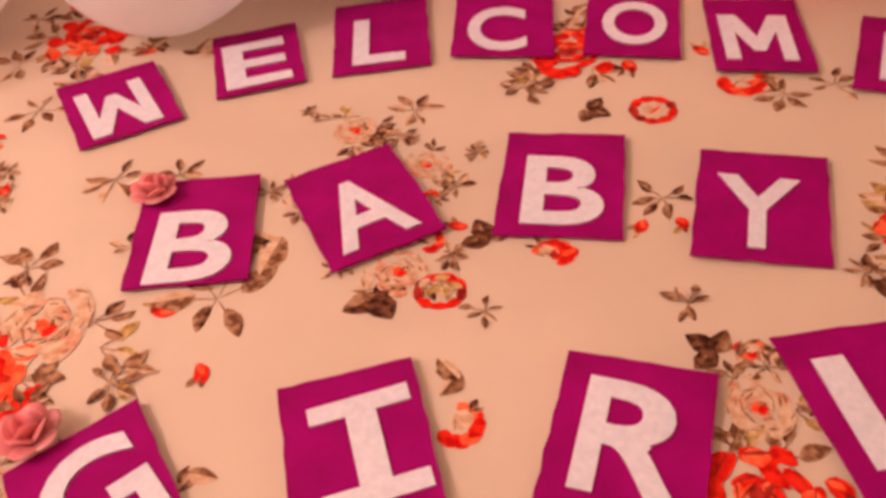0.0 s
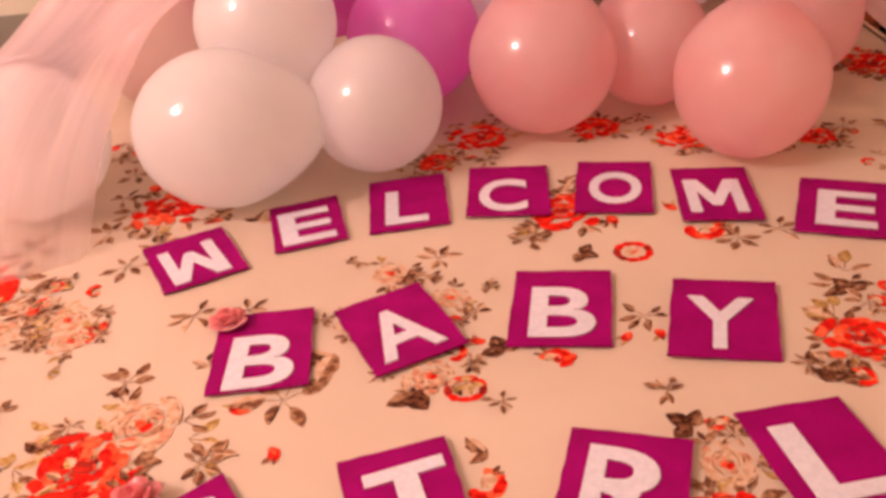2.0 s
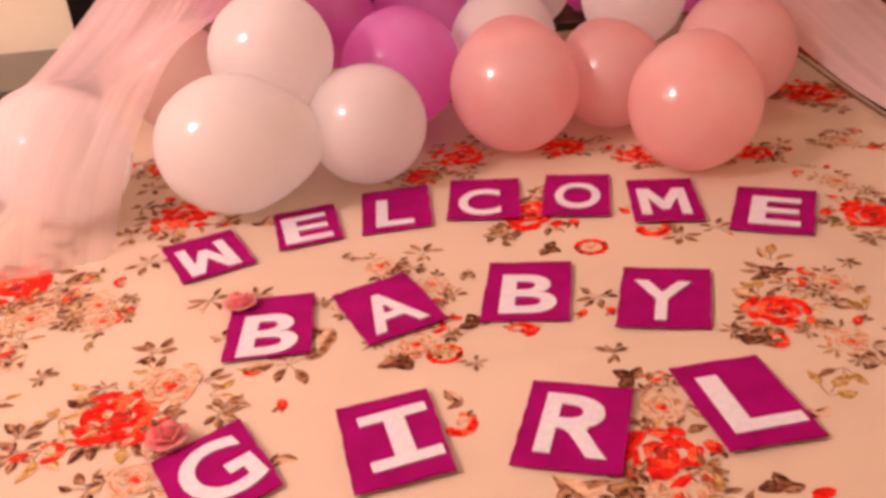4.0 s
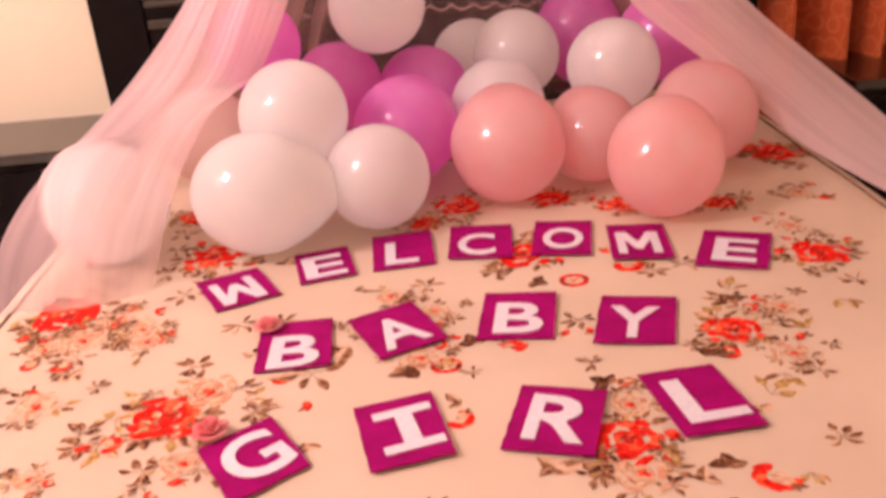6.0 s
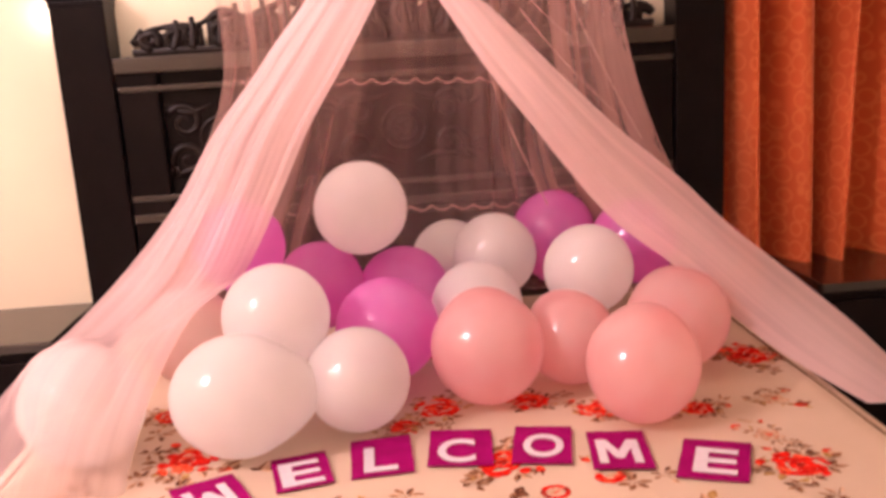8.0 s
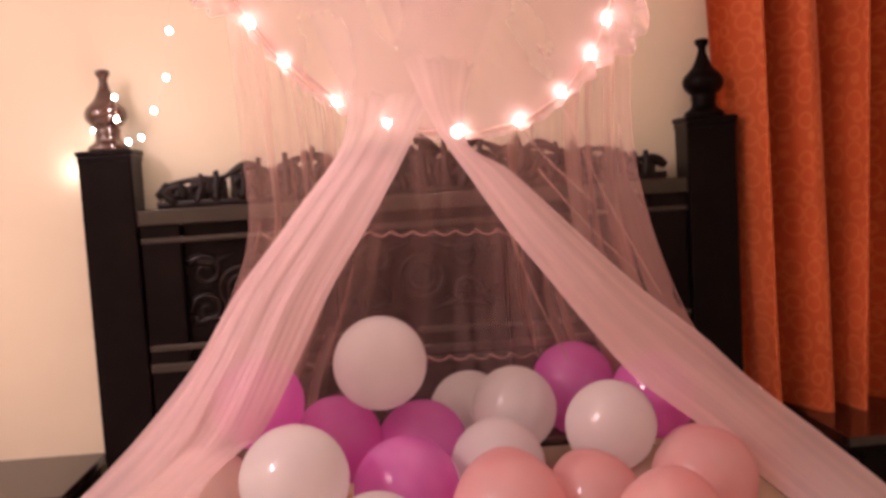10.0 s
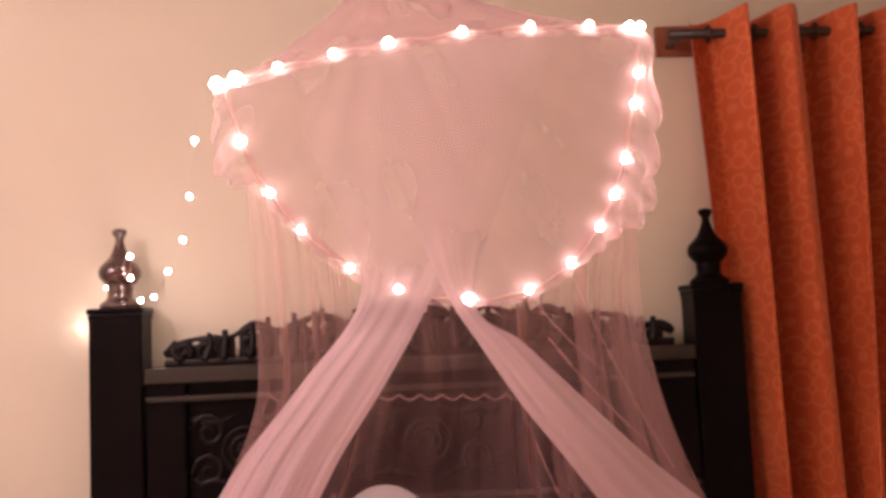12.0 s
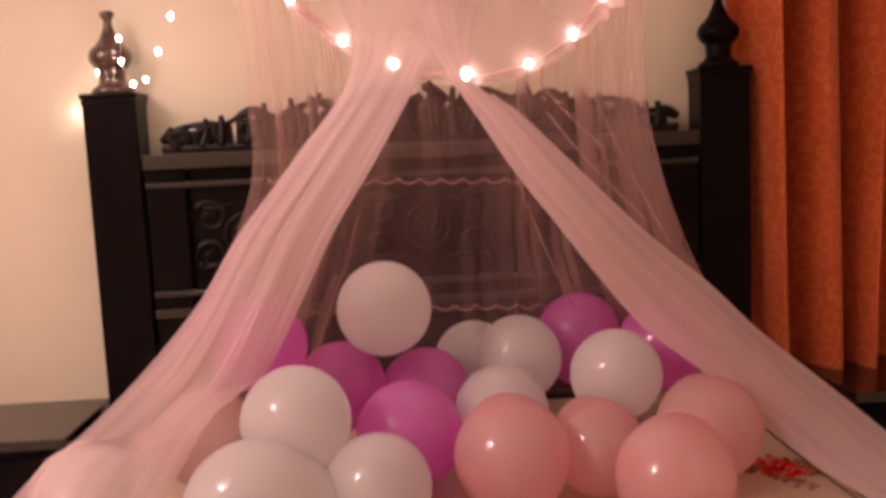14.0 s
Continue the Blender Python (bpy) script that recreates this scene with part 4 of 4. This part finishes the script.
def drape(name, inner, outer, folds, depth, mat, label, rows=64, cols=130, swell=0.0, over=(), behind=0.0):
    def place(u, v):
        a, b = glide(inner, v), glide(outer, v)
        p = a.lerp(b, u)
        across = (b - a).normalized() if (b - a).length > 1e-5 else Vector((1, 0, 0))
        out = across.cross(Vector((0, 0, 1))).normalized() if abs(across.z) < 0.95 else Vector((0, -1, 0))
        if out.y > 0:
            out = -out
        k = 2 * math.pi * u
        bulge = (0.04 * min(1.0, 3 * v) + swell * max(0.0, 1 - abs(v - 0.84) / 0.22)) * math.sin(math.pi * u)
        p = p + out * (bulge + depth * (2.6 * noise.noise((u * folds * 1.0, v * 1.4, 3.1)) + 0.7 * noise.noise((u * folds * 2.6, v * 1.8, 7.7))) * 0.8 * min(1.0, max(0.0, (v - 0.12) / 0.25)) * (1 - 0.75 * min(1.0, max(0.0, (v - 0.5) / 0.3))))
        p.y += behind * max(0.0, 1 - v / 0.24)
        for centre, r in over:  # the net lies over a balloon
            away = p - Vector(centre)
            if away.length < r + 0.03:
                p = Vector(centre) + away.normalized() * max(r, away.length)
        return p
    return cloth(name, rows, cols, place, mat, canopy, label)


drape("left_drape",
      [(0.20, 1.76, 2.07), (0.10, 1.80, 1.80), (-0.009, 1.85, 1.545), (-0.123, 1.88, 1.345), (-0.225, 1.92, 1.19), (-0.303, 1.96, 1.048), (-0.40, 1.99, 0.878), (-0.45, 1.93, 0.845), (-0.505, 1.80, 0.815), (-0.565, 1.65, 0.70), (-0.61, 1.57, 0.554)],
      [(-0.30, 1.80, 2.00), (-0.25, 1.85, 1.80), (-0.17, 1.93, 1.545), (-0.31, 2.0, 1.345), (-0.45, 2.04, 1.18), (-0.55, 2.03, 1.03), (-0.662, 1.95, 0.90), (-0.755, 1.86, 0.81), (-0.87, 1.73, 0.715), (-0.925, 1.60, 0.60), (-0.955, 1.50, 0.40)],
      7, 0.009, M_NET_DENSE, "pink net panel gathered to one side of the opening", swell=0.02, behind=0.07, over=(((-0.719, 1.735, 0.676), 0.136), ((-0.545, 1.985, 0.730), 0.124)))
drape("right_drape",
      [(-0.20, 1.755, 2.04), (-0.10, 1.79, 1.80), (0.0, 1.84, 1.54), (0.085, 1.87, 1.40), (0.165, 1.905, 1.28), (0.255, 1.94, 1.165), (0.345, 1.98, 1.05), (0.455, 2.0, 0.92), (0.60, 2.0, 0.80), (0.73, 1.98, 0.676), (0.83, 1.90, 0.59), (0.93, 1.72, 0.535)],
      [(0.26, 1.79, 2.07), (0.16, 1.82, 1.80), (0.07, 1.875, 1.515), (0.17, 1.90, 1.42), (0.275, 1.94, 1.32), (0.385, 1.98, 1.215), (0.49, 2.02, 1.12), (0.635, 2.06, 1.0), (0.755, 2.06, 0.88), (0.92, 2.02, 0.735), (1.02, 1.93, 0.635), (1.09, 1.80, 0.535)],
      4, 0.008, M_NET_BUNDLE, "pink net panel drawn aside in a long bundle")
# loose hem cords of the net on the right of the opening
for a, b in (((0.17, 2.08, 1.33), (0.34, 2.22, 0.93)), ((0.235, 2.13, 1.52), (0.40, 2.10, 1.33)), ((0.27, 2.12, 1.42), (0.49, 2.09, 1.16)), ((0.34, 2.16, 1.58), (0.55, 2.10, 1.10))):
    part("hem_cord", tube(bmesh.new(), [Vector(a).lerp(Vector(b), k / 10) + Vector((-0.010 * math.sin(math.pi * k / 10), 0, 0)) for k in range(11)], 0.0016, 5), M_LACE, canopy, "thin rolled net hem", True)

# ---- string lights ----
lights = thing("string_lights", "warm white fairy lights wound round the canopy hoop", "string lights")
wire = [hoop_at(k / 120) + Vector((0, -0.008, 0.004 * math.sin(k))) for k in range(121)]
part("wire", tube(bmesh.new(), wire, 0.0008, 5), M_WIRE, lights, "thin clear wire", True)
TAIL = [(-0.45, 1.83, 1.975), (-0.53, 2.05, 1.99), (-0.575, 2.20, 1.944), (-0.611, 2.30, 1.82), (-0.651, 2.40, 1.718), (-0.714, 2.50, 1.643), (-0.779, 2.60, 1.578), (-0.832, 2.66, 1.572), (-0.869, 2.69, 1.64), (-0.87, 2.69, 1.705), (-0.97, 2.80, 1.62), (-1.054, 2.82, 1.505)]
part("wire", tube(bmesh.new(), [glide(TAIL, k / 80) for k in range(81)], 0.0006, 5), M_WIRE, lights, "thin clear wire", True)


def bulb(p, r=0.009):
    bm = lathe(bmesh.new(), [(r * 0.2, -r), (r * 0.7, -r * 0.72), (r, 0), (r * 0.72, r * 0.7), (r * 0.2, r)], p, 10)
    part("bulb", bm, M_BULB, lights, "glowing warm white bulb", True)


for s in (0.0, 0.018, 0.057, 0.108, 0.158, 0.225, 0.289, 0.346, 0.387, 0.398, 0.416, 0.431, 0.464, 0.491, 0.521, 0.566, 0.621, 0.684, 0.744, 0.796, 0.856, 0.901, 0.954):
    bulb(hoop_at(s) + Vector((0, -0.014, 0.0)), 0.013 if s in (0.0, 0.684, 0.018) else 0.0082)
for p in TAIL[2:]:
    bulb(p, 0.007)


# ---- curtains ----
rail = thing("curtain_rod", "dark round curtain rod on a brown wooden wall plank", "curtain rod")
part("plank", boxed((0.82, Y1 - 0.025, 2.325), (2.22, Y1, 2.425), 0.004), M_PLANK, rail, "brown wooden wall plank")
part("rod", tube(bmesh.new(), [(0.83 + 1.39 * k / 4, 2.74, 2.365) for k in range(5)], 0.016, 12), M_ROD, rail, "dark round rod", True)
for x in (0.86, 2.2):
    part("bracket", boxed((x - 0.012, 2.735, 2.345), (x + 0.012, Y1 - 0.02, 2.36), 0.003), M_ROD, rail)


def curtain(x0, x1, folds, label):
    ob = thing("curtain", label, "curtain", group="curtains beside the bed")
    def place(u, v):
        a = 2 * math.pi * folds * u
        x = x0 + (x1 - x0) * u + 0.05 * v * math.sin(5 * u + x0) - 0.055 * (1 - u) * (1 - v)
        y = 2.735 + 0.098 * math.sin(a) * (1 - 0.2 * v) + 0.010 * math.sin(2.3 * a + 3 * v)
        return (x + 0.018 * math.sin(a * 0.5 + 2 * v), y, 2.425 - 2.36 * v)
    c = cloth("curtain_cloth", 50, 36 * folds, place, M_CURTAIN, ob)
    uv = c.data.uv_layers[0]
    flat = np.zeros(len(uv.data) * 2)
    uv.data.foreach_get("uv", flat)
    flat[0::2] *= (x1 - x0) * 2.2
    flat[1::2] *= 2.36
    uv.data.foreach_set("uv", flat)
    for k in range(2 * folds):
        u = (k + 0.5) / (2 * folds) * 1.0
        p = Vector(place(u, 0.025))
        bm = bmesh.new()
        ring = [(p.x + 0.002 * math.cos(t), 2.74 + 0.026 * math.cos(t), 2.365 + 0.026 * math.sin(t)) for t in [2 * math.pi * j / 20 for j in range(21)]]
        part("eyelet", tube(bm, ring, 0.004, 6), M_ROD, ob, "dark metal eyelet ring", True)
    return ob


curtain(0.955, 1.62, 4, "orange brocade curtain hanging in deep folds from eyelets")
curtain(1.62, 2.20, 4, "orange brocade curtain beside its pair on the rod")


# ---- nightstands ----
def nightstand(x0, x1, y0, label):
    ob = thing("nightstand", label, "nightstand", group="nightstands beside the bed")
    top = 0.605
    part("body", boxed((x0 + 0.02, y0 + 0.02, 0.06), (x1 - 0.02, 2.84, top - 0.03), 0.006), M_WOOD, ob)
    part("top", boxed((x0, y0, top - 0.03), (x1, 2.85, top), 0.007, 3), M_TOP, ob, "polished black wooden top")
    for z0, z1 in ((0.10, 0.31), (0.33, 0.55)):
        d = part("drawer", boxed((x0 + 0.04, y0 + 0.002, z0), (x1 - 0.04, y0 + 0.024, z1), 0.006), M_WOOD, ob)
        part("knob", lathe(bmesh.new(), [(0.006, 0), (0.006, 0.012), (0.014, 0.018), (0.013, 0.028), (0.004, 0.031)], ((x0 + x1) / 2, y0 - 0.012, (z0 + z1) / 2 - 0.015), 14), M_METAL, d, "small round metal knob", True)
    for x in (x0 + 0.04, x1 - 0.04):
        for y in (y0 + 0.04, 2.80):
            part("foot", boxed((x - 0.025, y - 0.025, 0), (x + 0.025, y + 0.025, 0.06), 0.004), M_WOOD, ob)
    return ob


nightstand(-1.58, -1.035, 2.44, "black wooden nightstand with an empty polished top")
nightstand(1.17, 1.72, 2.40, "black wooden nightstand in front of the orange curtain")

# ---- small fixing on the wall ----
tagged(finish("wall_plug", lathe(bmesh.new(), [(0.013, -0.004), (0.013, 0.004), (0.008, 0.006)], (0, 0, 0), 16), M_METAL, None, "", True), "small grey wall plug above the bed", "wall plug").matrix_basis = pose(0.13, Y1 - 0.004, 2.50, 90, 0, 0)
